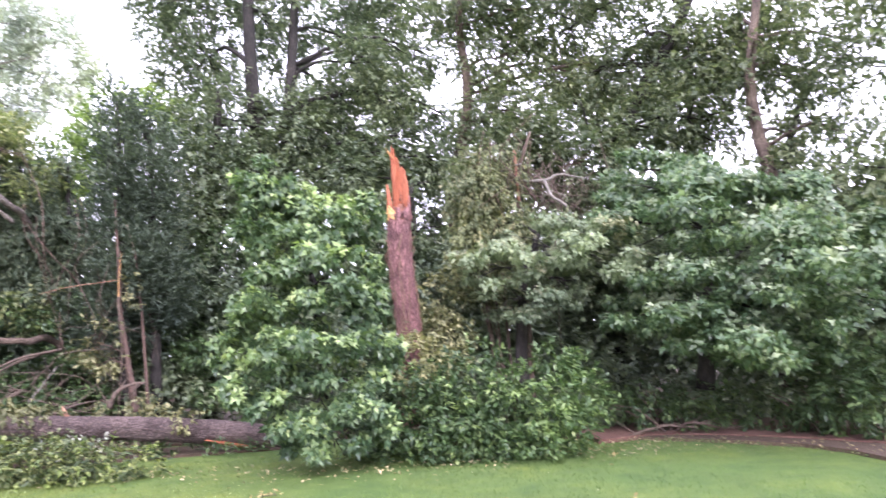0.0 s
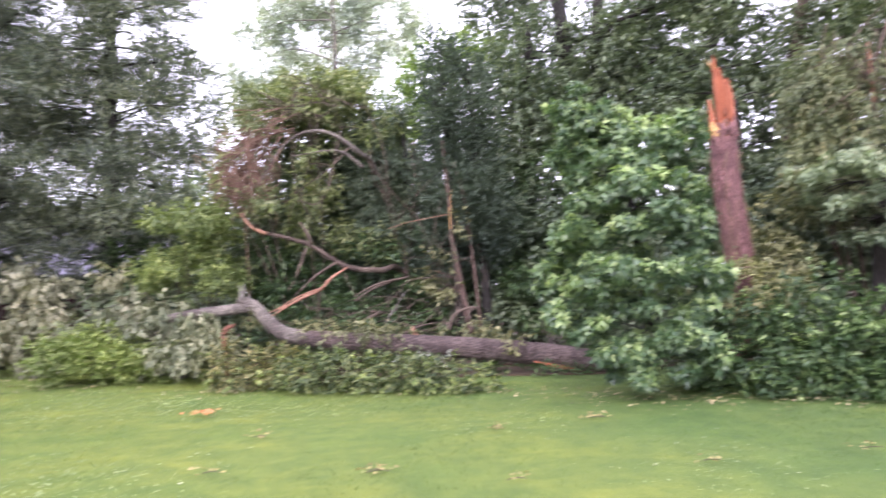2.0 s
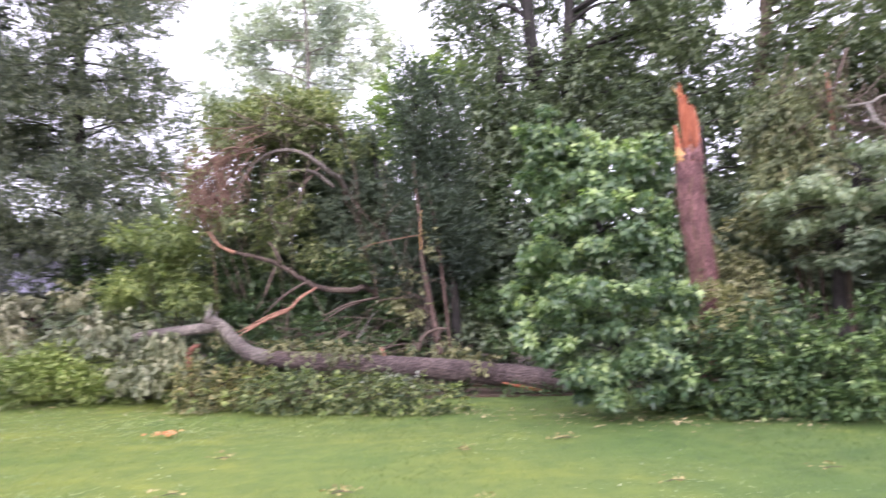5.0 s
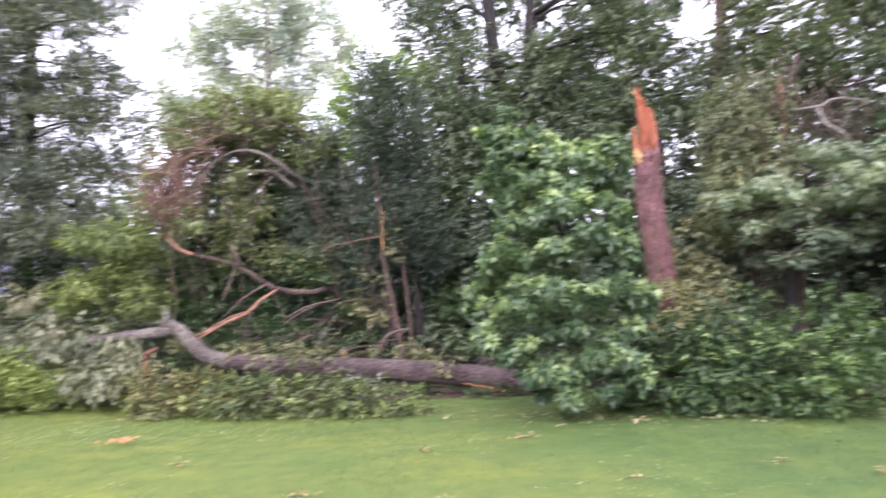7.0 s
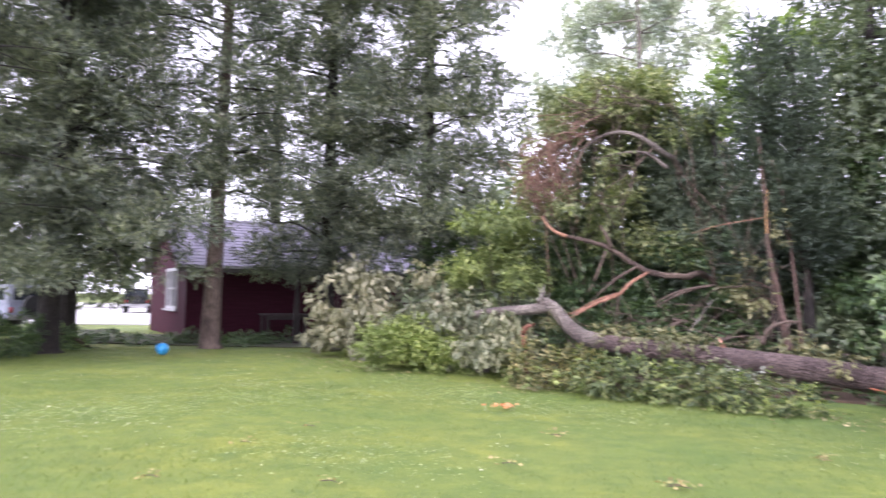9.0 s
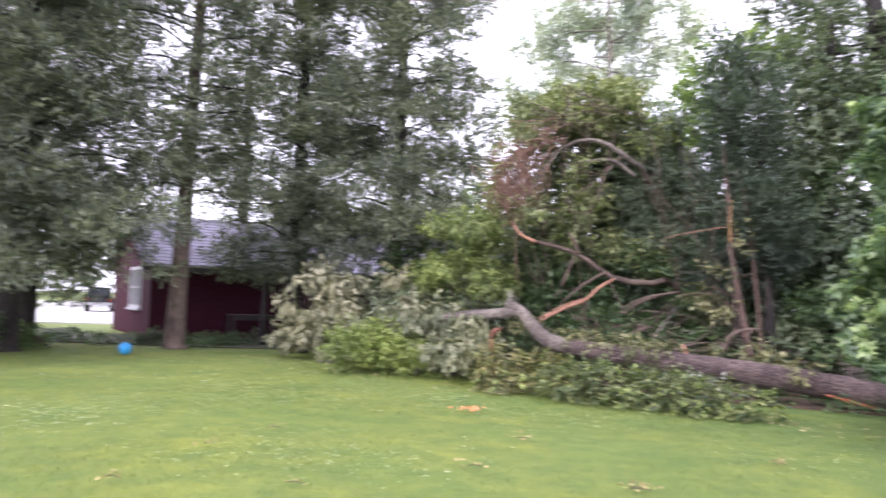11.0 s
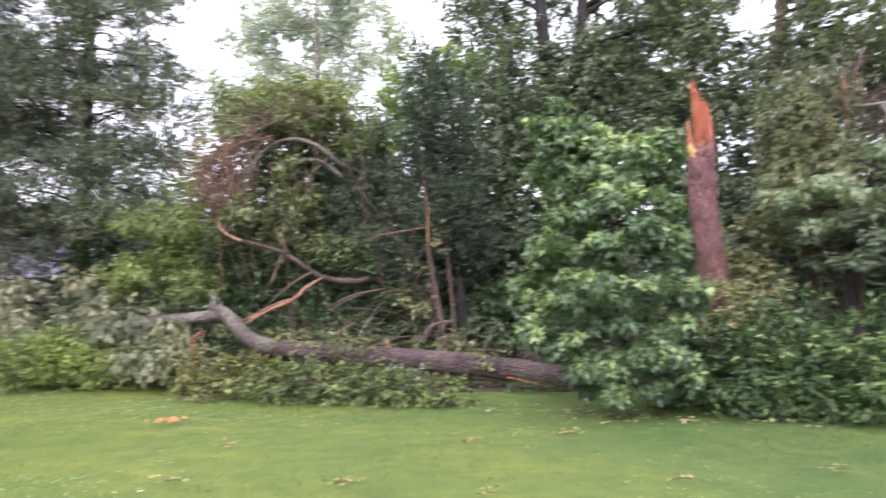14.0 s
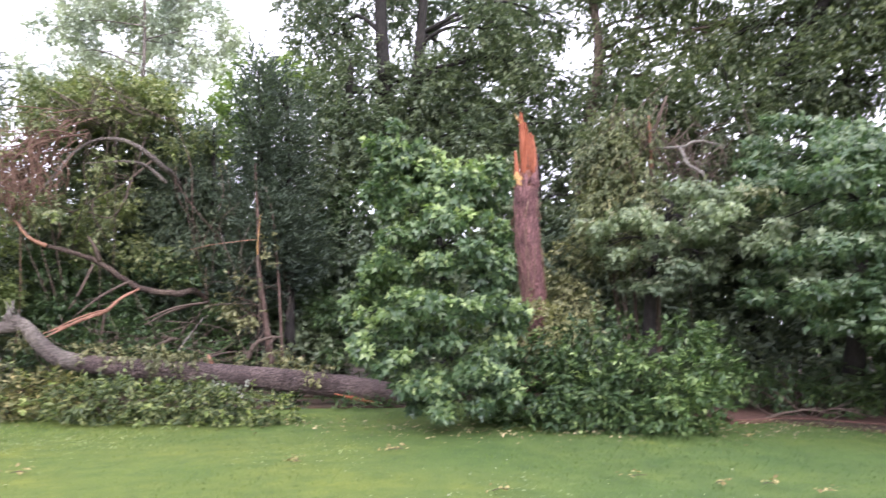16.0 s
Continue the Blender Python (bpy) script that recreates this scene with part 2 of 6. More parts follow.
def joined(pieces):
    vs, fs, ss, base = [], [], [], 0
    for v, f, s in pieces:
        vs.append(v)
        fs.append(f + base)
        ss.append(s)
        base += len(v)
    return np.concatenate(vs), np.concatenate(fs), np.concatenate(ss)


def tube(name, points, radii, material, parent=None, label="", origin=(0, 0, 0), **kw):
    v, f, s = tube_arrays(np.asarray(points, float) - np.asarray(origin), radii, **kw)
    me = mesh_of(name, v, f, s, material, True)
    ob = new(name, me)
    ob.parent = parent
    return tagged(ob, label)


# Leaf outlines: along, across, lift; then faces.
LOBED = ([(0, 0, 0), (0.3, 0.46, 0.1), (0.42, 0.2, 0.03), (0.68, 0.42, 0.06), (0.68, 0.14, 0), (1.05, 0, -0.12), (0.68, -0.14, 0), (0.68, -0.42, 0.06), (0.42, -0.2, 0.03), (0.3, -0.46, 0.1)],
         [(0, 1, 2, 8, 9), (2, 3, 4, 6, 7, 8), (4, 5, 6)])
OVAL = ([(0, 0, 0), (0.35, 0.27, 0.05), (1.0, 0, -0.12), (0.35, -0.27, 0.05)], [(0, 1, 2), (0, 2, 3)])
NEEDLE = ([(0, 0.0, 0), (0.5, 0.13, 0.02), (1.0, 0, -0.06), (0.5, -0.13, 0.02)], [(0, 1, 2, 3)])
MAPLE5 = ([(0, 0, 0), (0.42, 0.36, 0.06), (0.56, 0.17, 0.0), (1.1, 0, -0.14), (0.56, -0.17, 0.0), (0.42, -0.36, 0.06)], [(0, 1, 2, 4, 5), (2, 3, 4)])
SHAGGY = ([(0, 0, 0), (0.25, 0.3, 0.05), (0.5, 0.12, 0), (0.7, 0.3, 0.02), (1.0, 0, -0.1), (0.7, -0.3, 0.02), (0.5, -0.12, 0), (0.25, -0.3, 0.05)],
          [(0, 1, 2, 6, 7), (2, 3, 4, 5, 6)])


def unit(v):
    return v / (np.linalg.norm(v, axis=-1, keepdims=True) + 1e-9)


def leaf_arrays(root, along, up, size, shape):
    tv, tf = np.array(shape[0], float), shape[1]
    along = unit(along)
    side = unit(np.cross(up, along))
    nrm = np.cross(along, side)
    v = root[:, None] + size[:, None, None] * (tv[None, :, :1] * along[:, None] + tv[None, :, 1:2] * side[:, None] + tv[None, :, 2:] * nrm[:, None])
    k = len(tv)
    flat = np.concatenate([np.array(f) for f in tf])
    sizes = np.array([len(f) for f in tf])
    faces = (np.arange(len(root))[:, None] * k + flat[None]).ravel()
    return v.reshape(-1, 3), faces, np.tile(sizes, len(root))


def lumps(p, f, seed):
    """A cheap smooth noise in space, about -1 to 1."""
    q = p * f + seed * 1.7
    return (np.sin(q[:, 0] + 1.3 * np.sin(q[:, 1] * 0.9 + seed)) + np.sin(q[:, 1] * 1.1 + 1.2 * np.sin(q[:, 2] * 1.2)) + np.sin(q[:, 2] * 1.05 + 1.4 * np.sin(q[:, 0] * 0.8 + 2))) / 3


def sprays(blobs, per_m2, leaves, reach, size, shape, seed, gap=-2.0, droop=0.2, depth=0.28, freq=2.2, flat=0.4, origin=(0, 0, 0), ragged=0.22, level=0.6):
    """Foliage: twigs scattered in the outer part of uneven lumps, each with a few leaves along it."""
    rnd = np.random.default_rng(seed)
    roots, axes = [], []
    for x, y, z, rx, rz in blobs:
        n = int(per_m2 * 4 * math.pi * ((rx * rx + 2 * rx * rz) / 3))
        u = unit(rnd.normal(size=(n, 3)))
        rr = 1 - np.abs(rnd.normal(0, depth, n))
        rr = rr.clip(0.15) * (1 + ragged * lumps(u, 3.1, seed + x))
        p = np.array([x, y, z]) + u * rr[:, None] * [rx, rx, rz]
        keep = (lumps(p, freq, seed) > gap) & (p[:, 2] > 0.04)
        roots.append(p[keep])
        axes.append(u[keep] / np.array([rx, rx, rz]) * min(rx, rz))
    p, u = np.concatenate(roots), unit(np.concatenate(axes))
    ax = unit(u * 0.75 + rnd.normal(0, 0.45, p.shape) + [0, 0, -droop])
    k = leaves
    t = (np.arange(k) + 0.5) / k
    off = rnd.random((len(p), k)) * 0.3 + t
    base = p[:, None] + ax[:, None] * (reach * off)[..., None]
    spin = rnd.normal(size=(len(p), k, 3))
    along = ax[:, None] * 0.8 + unit(spin) * 0.85 + np.array([0, 0, -droop])
    along = along * np.array([1, 1, level])
    up = np.array([0, 0, 1.3]) + rnd.normal(0, flat, (len(p), k, 3)) + u[:, None] * 0.45
    s = size * (0.6 + 0.8 * rnd.random((len(p), k)))
    base, along, up, s = base.reshape(-1, 3), along.reshape(-1, 3), up.reshape(-1, 3), s.ravel()
    base[:, 2] = base[:, 2].clip(0.03)
    return leaf_arrays(base - np.asarray(origin), along, up, s, shape)


def rosettes(blobs, per_m2, leaves, size, shape, seed, gap=-2.0, droop=0.35, depth=0.25, freq=3.0, origin=(0, 0, 0), ragged=0.25, top=-2.0):
    """Foliage of broad leaves: at each twig's tip a whorl of leaves that spreads and hangs. top: only on parts that face up this much."""
    rnd = np.random.default_rng(seed)
    roots, axes = [], []
    for x, y, z, rx, rz in blobs:
        n = int(per_m2 * 4 * math.pi * ((rx * rx + 2 * rx * rz) / 3))
        u = unit(rnd.normal(size=(n, 3)))
        rr = (1 - np.abs(rnd.normal(0, depth, n))).clip(0.15) * (1 + ragged * lumps(u, 3.1, seed + x))
        p = np.array([x, y, z]) + u * rr[:, None] * [rx, rx, rz]
        keep = (lumps(p, freq, seed) > gap) & (p[:, 2] > 0.06) & (u[:, 2] > top)
        roots.append(p[keep])
        axes.append(u[keep])
    p, u = np.concatenate(roots), np.concatenate(axes)
    m, k = len(p), leaves
    ax = unit(u * 0.8 + rnd.normal(0, 0.3, p.shape) + [0, 0, 0.3])
    e1 = unit(np.cross(ax, rnd.normal(size=(m, 3))))
    e2 = np.cross(ax, e1)
    a = (np.arange(k) * (2 * np.pi / k))[None] + rnd.normal(0, 0.35, (m, k))
    rad = np.cos(a)[..., None] * e1[:, None] + np.sin(a)[..., None] * e2[:, None]
    along = rad + ax[:, None] * rnd.uniform(0.1, 0.8, (m, k))[..., None] + [0, 0, -droop]
    up = ax[:, None] + np.array([0, 0, 0.2]) + rnd.normal(0, 0.4, (m, k, 3))
    base = p[:, None] + rad * size * 0.2 + ax[:, None] * rnd.uniform(-0.9, 0.1, (m, k))[..., None] * size
    s = size * (0.6 + 0.7 * rnd.random((m, k)))
    base = base.reshape(-1, 3)
    base[:, 2] = base[:, 2].clip(0.05)
    return leaf_arrays(base - np.asarray(origin), along.reshape(-1, 3), up.reshape(-1, 3), s.ravel(), shape)


def clumps(blobs, n, f, seed, squash=0.52, shift=0.8):
    """Break each lump of a crown up into n smaller, flatter ones round its outside."""
    rnd = np.random.default_rng(seed)
    out = []
    for x, y, z, rx, rz in blobs:
        for i in range(n):
            u = unit(rnd.normal(size=3))
            k = f * rnd.uniform(0.75, 1.3)
            out.append((x + u[0] * rx * shift, y + u[1] * rx * shift, max(z + u[2] * rz * shift, 0.15), rx * k, rz * k * squash))
    return out


def foliage(name, blobs, material, parent, label="", **kw):
    v, f, s = (sprays if "reach" in kw else rosettes)(blobs, **kw)
    v[:, 2] = v[:, 2].clip(0.005 - kw.get("origin", (0, 0, 0))[2])
    ob = new(name, mesh_of(name, v, f, s, material))
    ob.parent = parent
    return tagged(ob, label)


def limbs_to(parent, stem, blobs, r, material, seed, origin):
    """A limb from the stem to the middle of each lump of the crown, with forks inside the lump."""
    rnd = np.random.default_rng(seed)
    stem = np.asarray(stem, float)
    for x, y, z, rx, rz in blobs:
        goal = np.array([x, y, z])
        below = stem[stem[:, 2] < max(z - 0.1, stem[:, 2].min() + 0.3)]
        at = below[-1] if len(below) else stem[0]
        d = goal - at
        mid = at + d * 0.5 + [0, 0, 0.12 * np.linalg.norm(d)] + rnd.normal(0, 0.08 * np.linalg.norm(d), 3)
        pieces = [tube_arrays(np.array([at, mid, goal]) - origin, [r * 0.5, r * 0.34, r * 0.16], sides=6, steps=4, rnd=rnd, wobble=0.02)]
        for _ in range(5):
            tip = goal + unit(rnd.normal(size=3)) * [rx * 0.8, rx * 0.8, rz * 0.8]
            tip[2] = max(tip[2], 0.1)
            fork = mid + (goal - mid) * rnd.uniform(0.4, 1)
            pieces.append(tube_arrays(np.array([fork, (fork + tip) / 2 + rnd.normal(0, 0.1, 3), tip]) - origin, [r * 0.17, r * 0.11, r * 0.04], sides=5, steps=3, rnd=rnd))
        child("limb", mesh_of("limb", *joined(pieces), material, True), parent)


def tree(name, stem, radii, blobs, bark, leafmat, label, category="tree", group="", crown=None, seed=1, limb=None, rough=0.06, split=None, young=None):
    """A tree on the ground: its trunk, a limb to each lump of its crown, and the crown's leaves."""
    base = np.array([stem[0][0], stem[0][1], 0.0])
    t = thing(name, base, label, category, group)
    line = smooth_line(np.column_stack([stem, radii]), 6)
    tube("trunk", stem, radii, bark, t, origin=base, sides=14, steps=6, rough=rough, rnd=np.random.default_rng(seed))
    limbs_to(t, line[:, :3], blobs, limb or radii[0] * 0.55, bark, seed, base)
    full = clumps(blobs, *split[:2], seed, *split[2:]) if split else blobs
    foliage("crown", full, leafmat, t, origin=tuple(base), seed=seed, **crown)
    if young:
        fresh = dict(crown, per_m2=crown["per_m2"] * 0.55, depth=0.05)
        # Upward faces only, so light from above is put into the colours.
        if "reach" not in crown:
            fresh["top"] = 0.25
        foliage("young_foliage", full, young, t, "bright young leaves on upward twig ends, light from above in their colour", origin=tuple(base), seed=seed + 500, **fresh)
    return t


# ---- ground ----
def ground_sheet():
    g = np.concatenate([[-600, -300, -120, -60], np.arange(-34, 34.1, 1.0), [60, 120, 300, 600]])
    x, y = np.meshgrid(g, g, indexing="ij")
    z = 0.02 * np.sin(x * 0.35 + 1) * np.sin(y * 0.3) * (np.hypot(x, y) < 40)
    n = len(g)
    i, j = np.meshgrid(np.arange(n - 1), np.arange(n - 1), indexing="ij")
    f = np.stack([i * n + j, (i + 1) * n + j, (i + 1) * n + j + 1, i * n + j + 1], -1).reshape(-1, 4)
    ob = new("ground", mesh_of("ground", np.stack([x, y, z - 0.022], -1), f, np.full(len(f), 4), M_LAWN, True))
    tagged(ob, "mown green lawn scattered with storm litter", "lawn", kind="structure")


ground_sheet()

M_LITTER = plain("leaf_litter", (0.035, 0.026, 0.017), (0.11, 0.066, 0.044), 16.0, 0.95, relief=0.03)
# Soil under the conifers, with their shade darkened into the colour.
M_SHADE = plain("soil_with_shade", (0.022, 0.025, 0.011), (0.06, 0.064, 0.027), 9.0, 0.95, relief=0.03)
M_REDBED = plain("red_brown_mulch", (0.07, 0.034, 0.027), (0.2, 0.1, 0.075), 18.0, 0.95, relief=0.03)
M_DRIVE = plain("pale_gravel", (0.36, 0.34, 0.33), (0.5, 0.48, 0.47), 5.0, 0.9, relief=0.01)


def patch_sheet(name, outline, z, material, label, category):
    """A thin sheet of soil or paving on the lawn, with a rounded, uneven edge."""
    bm = bmesh.new()
    p = smooth_line(outline + [outline[0]], 5)[:-1]
    top = [bm.verts.new((x, y, z + 0.004)) for x, y in p[:, :2]]
    low = [bm.verts.new((x * 1.0, y, -0.05)) for x, y in p[:, :2]]
    bm.faces.new(top)
    for i in range(len(top)):
        bm.faces.new((low[i], low[i - 1], top[i - 1], top[i]))
    bmesh.ops.recalc_face_normals(bm, faces=bm.faces)
    return tagged(part(name, bm, material), label, category, kind="structure")


patch_sheet("woodland_floor", [(-3.5, 19.5), (0.5, 15.4), (4.4, 13.7), (7.0, 11.9), (8.8, 9.4), (10.2, 7.4), (11.0, 4.6), (11.2, 0.5), (30, -4), (34, 20), (20, 34), (0, 32)], 0.012, M_LITTER, "dark leaf-littered soil under the trees", "soil")
# Dark litter sheet standing in for the shade under the fallen trunk.
patch_sheet("log_shade_patch", [(0.4, 13.5), (2.4, 12.55), (4.2, 11.9), (6.2, 11.05), (6.8, 11.3), (6.2, 12.2), (4.0, 13.3), (1.0, 14.6)], 0.006, M_LITTER, "dark sheet for the shade under the fallen trunk", "soil")
patch_sheet("mulch_bed", [(9.6, 7.2), (10.75, 6.75), (11.5, 5.1), (11.7, 2.0), (12.6, 2.2), (13.2, 5.0), (12.4, 7.2), (10.6, 8.2)], 0.03, M_REDBED, "strip of red-brown mulch along the lawn's edge", "mulch")
patch_sheet("driveway", [(-70, 30), (-22, 31), (-15, 38), (-14, 62), (-40, 90), (-90, 80)], 0.012, M_DRIVE, "pale gravel driveway behind the house", "driveway")
patch_sheet("bare_soil", [(-16, 20.3), (-10, 19.8), (-5.4, 20.4), (-4, 24), (-6, 30), (-14, 24.5), (-17, 27), (-19, 24)], 0.01, M_SHADE, "bare soil and litter under the conifers, shade put into its colour", "soil")


# ---- house ----
def house():
    h = thing("house", (-11.5, 22.3, 0), "dark red single-storey house with a pale grey shingle roof", "house")
    h.rotation_euler = (0, 0, radians(38.6))
    # Siding and shingles made darker: the conifers' shade is in their colours.
    red = plain("dark_red_siding", (0.03, 0.006, 0.013), (0.052, 0.01, 0.021), 3.0, 0.75, relief=0.004, stretch=(0.4, 0.4, 6))
    roof = plain("grey_shingles", (0.22, 0.2, 0.26), (0.39, 0.365, 0.45), 7.0, 0.9, relief=0.01, stretch=(1, 1, 3))
    white = plain("grey_white_trim", (0.36, 0.35, 0.37), (0.5, 0.49, 0.51), 6.0, 0.6)
    dark = plain("dark_fascia", (0.05, 0.04, 0.045), (0.1, 0.085, 0.09), 6.0, 0.7)
    glass, n, l, b = nodes_of("window_glass")
    b.inputs["Base Color"].default_value, b.inputs["Roughness"].default_value = (0.12, 0.13, 0.14, 1), 0.05
    red.node_tree.nodes["Principled BSDF"].inputs["Specular IOR Level"].default_value = 0.15
    L, D, H, R = 12.6, 7.0, 2.62, 4.35
    # local x runs along the front, y back along the gable; the gable wall with the window is at x = 0
    bm = bmesh.new()
    box(bm, (0, 0, 0), (L, 0.2, H))
    part("front_wall", bm, red, h)
    bm = bmesh.new()
    box(bm, (0.2, D - 0.2, 0), (L - 0.2, D, H))
    part("back_wall", bm, red, h)
    w0, w1, s0, s1 = 1.5, 3.5, 0.95, 2.4
    for x0 in (0.0, L - 0.2):
        bm = bmesh.new()
        if x0 == 0.0:
            box(bm, (x0, 0.2, 0), (x0 + 0.2, w0, H))
            box(bm, (x0, w1, 0), (x0 + 0.2, D, H))
            box(bm, (x0, w0, 0), (x0 + 0.2, w1, s0))
            box(bm, (x0, w0, s1), (x0 + 0.2, w1, H))
        else:
            box(bm, (x0, 0.2, 0), (x0 + 0.2, D, H))
        tri = [[bm.verts.new((x, y, z)) for y, z in ((0, H), (D, H), (D / 2, R - 0.1))] for x in (x0, x0 + 0.2)]
        bm.faces.new(tri[0]), bm.faces.new(tri[1][::-1])
        for i in range(3):
            bm.faces.new((tri[0][i], tri[0][i - 1], tri[1][i - 1], tri[1][i]))
        part("gable_wall", bm, red, h)
    for sgn in (1, -1):
        y0 = -0.45 if sgn == 1 else D + 0.45
        z0 = H - 0.45 * (R - H) / (D / 2)
        ym = D / 2
        rows = 16
        slab = new("roof_slope")
        slab.parent = h
        for k in range(rows):
            bm = bmesh.new()
            a, c = k / rows, (k + 1) / rows
            ya, yc, za, zc = y0 + (ym - y0) * a, y0 + (ym - y0) * c, z0 + (R - z0) * a, z0 + (R - z0) * c
            v = [bm.verts.new(q) for q in ((-0.35, ya, za + 0.05), (L + 0.35, ya, za + 0.05), (L + 0.35, yc, zc + 0.03), (-0.35, yc, zc + 0.03), (-0.35, ya, za - 0.06), (L + 0.35, ya, za - 0.06), (L + 0.35, yc, zc - 0.08), (-0.35, yc, zc - 0.08))]
            for f in ((0, 1, 2, 3), (7, 6, 5, 4), (0, 4, 5, 1), (3, 2, 6, 7), (0, 3, 7, 4), (1, 5, 6, 2)):
                bm.faces.new([v[i] for i in f])
            part("shingle_course", bm, roof, slab)
    bm = bmesh.new()
    box(bm, (-0.37, -0.53, H - 0.4), (L + 0.37, -0.46, H - 0.21))
    part("fascia", bm, dark, h, "dark fascia board")
    bm = bmesh.new()
    box(bm, (-0.37, -0.62, H - 0.27), (L + 0.37, -0.535, H - 0.2))
    part("gutter", bm, white, h, "white gutter")
    win = part("window_frame", framed(w0, w1, s0, s1), white, h, "greyish white double window frame")
    bm = bmesh.new()
    box(bm, (0.1, w0, s0), (0.11, w1, s1))
    part("pane", bm, glass, win, "dark reflecting glass")
    bm = bmesh.new()
    box(bm, (-0.1, w0 - 0.1, s0 - 0.07), (-0.005, w1 + 0.1, s0 - 0.005))
    part("sill", bm, white, win)


def framed(w0, w1, s0, s1):
    bm = bmesh.new()
    for lo, hi in (((w0, s0), (w0 + 0.1, s1)), ((w1 - 0.1, s0), (w1, s1)), ((w0 + 0.1, s0), (w1 - 0.1, s0 + 0.1)), ((w0 + 0.1, s1 - 0.1), (w1 - 0.1, s1)), (((w0 + w1) / 2 - 0.08, s0 + 0.1), ((w0 + w1) / 2 + 0.08, s1 - 0.1))):
        box(bm, (-0.03, lo[0], lo[1]), (0.15, hi[0], hi[1]))
    for a, c in ((w0 + 0.1, (w0 + w1) / 2 - 0.08), ((w0 + w1) / 2 + 0.08, w1 - 0.1)):
        box(bm, (0.02, a, (s0 + s1) / 2 - 0.03), (0.09, c, (s0 + s1) / 2 + 0.03))
    return bm


house()


def plank_table():
    grey = plain("weathered_plank", (0.028, 0.022, 0.022), (0.07, 0.056, 0.055), 5.0, 0.9, relief=0.006, stretch=(1, 9, 9))
    t = thing("plank_table", (-8.5, 23.3, 0.012), "weathered grey plank table against the house wall", "table")
    t.rotation_euler = (0, 0, radians(38.6))
    for k in range(4):
        bm = bmesh.new()
        box(bm, (-0.75, -0.4 + 0.2 * k, 0.8), (0.75, -0.21 + 0.2 * k, 0.845))
        part("plank", bm, grey, t)
    bm = bmesh.new()
    box(bm, (-0.72, -0.39, 0.66), (0.72, -0.36, 0.798))
    part("apron", bm, grey, t)
    for x in (-0.68, 0.6):
        for y in (-0.355, 0.28):
            bm = bmesh.new()
            box(bm, (x, y, 0), (x + 0.08, y + 0.08, 0.798))
            part("leg", bm, grey, t)


plank_table()


# ---- conifers beside the house ----
def conifer(place, height, width, bare, seed, lean=(0, 0), density=1.0, gap=-0.35, skirt=0.6, label="tall dark conifer with heavy boughs and thin gaps"):
    """A conifer: boughs round a tall trunk, each with soft, overlapping pads of needle sprays on its outer part."""
    rnd = np.random.default_rng(seed)
    base = np.array([place[0], place[1], 0.0])
    t = thing("conifer", base, label, "tree", "conifers beside the house")
    top = np.array([lean[0], lean[1], height])
    tube("trunk", [(0, 0, -0.05), (0.0, 0, 0.5), top * 0.3, top * 0.65, top], [0.4, 0.27, 0.2, 0.13, 0.03], M_TRUNK if seed == 11 else M_BARK_DARK, t, sides=12, steps=6, rough=0.05, rnd=rnd)
    roots, axes = [], []
    n = int(height * 5.4)
    for i in range(n):
        h = bare + (height - bare) * ((i + rnd.random()) / n)
        k = (h - bare) / (height - bare)
        reach = width * (skirt + (1 - skirt) * min(1, k * 5)) * (1 - k) ** 0.5 * rnd.uniform(0.6, 1.08) + 0.3
        a = i * 2.4 + rnd.normal(0, 0.4)
        d = np.array([math.cos(a), math.sin(a), 0])
        sidev = np.array([-d[1], d[0], 0])
        start = top * (h / height)
        rise = rnd.uniform(-0.25, 0.5) * (0.5 + k)
        p1 = start + d * reach * 0.5 + sidev * rnd.normal(0, 0.08) * reach + [0, 0, reach * (rise * 0.6 + rnd.uniform(-0.05, 0.12))]
        p2 = start + d * reach + [0, 0, reach * (rise - 0.12)]
        child("bough", mesh_of("bough", *tube_arrays(np.array([start, p1, p2]), [0.045 * (1.2 - k), 0.024, 0.006], sides=5, steps=4, rnd=rnd), M_BARK_DARK, True), t)
        for _ in range(2 + int(reach * 1.5)):
            s = rnd.uniform(0.06, 1.0) ** 0.9
            on = start + (p1 - start) * min(s * 2, 1) + (p2 - p1) * max(s * 2 - 1, 0)
            c = on + sidev * rnd.normal(0, 0.27) * reach + [0, 0, rnd.uniform(-0.2, 0.25)]
            r = rnd.uniform(0.34, 0.72) * (0.72 + 0.1 * reach)
            m = int(84 * r * r * density * (1.0 if h < 12.5 else 0.3)) + 5
            u = unit(rnd.normal(size=(m, 3)) + [0, 0, 0.2])
            roots.append(c + u * (rnd.random((m, 1)) ** 0.4) * [r, r, r * 0.62])
            axes.append(u * 0.7 + d * 0.45 + rnd.normal(0, 0.3, (m, 3)) + [0, 0, 0.05])
    p, ax = np.concatenate(roots), unit(np.concatenate(axes))
    keep = (lumps(p * [1, 1, 1.5], 1.7, seed) > gap) & (lumps(p * [1, 1, 1.8], 4.2, seed + 3) > -0.55)
    p, ax = p[keep], ax[keep]
    k = 9
    off = (np.arange(k) + 0.3) / k * 0.34
    b = p[:, None] + ax[:, None] * off[None, :, None] + rnd.normal(0, 0.025, (len(p), k, 3))
    al = ax[:, None] * 0.8 + unit(rnd.normal(size=(len(p), k, 3))) * 0.75
    up = np.array([0, 0, 1.0]) + rnd.normal(0, 0.5, (len(p), k, 3))
    s = 0.16 * (0.6 + 0.8 * rnd.random((len(p), k)))
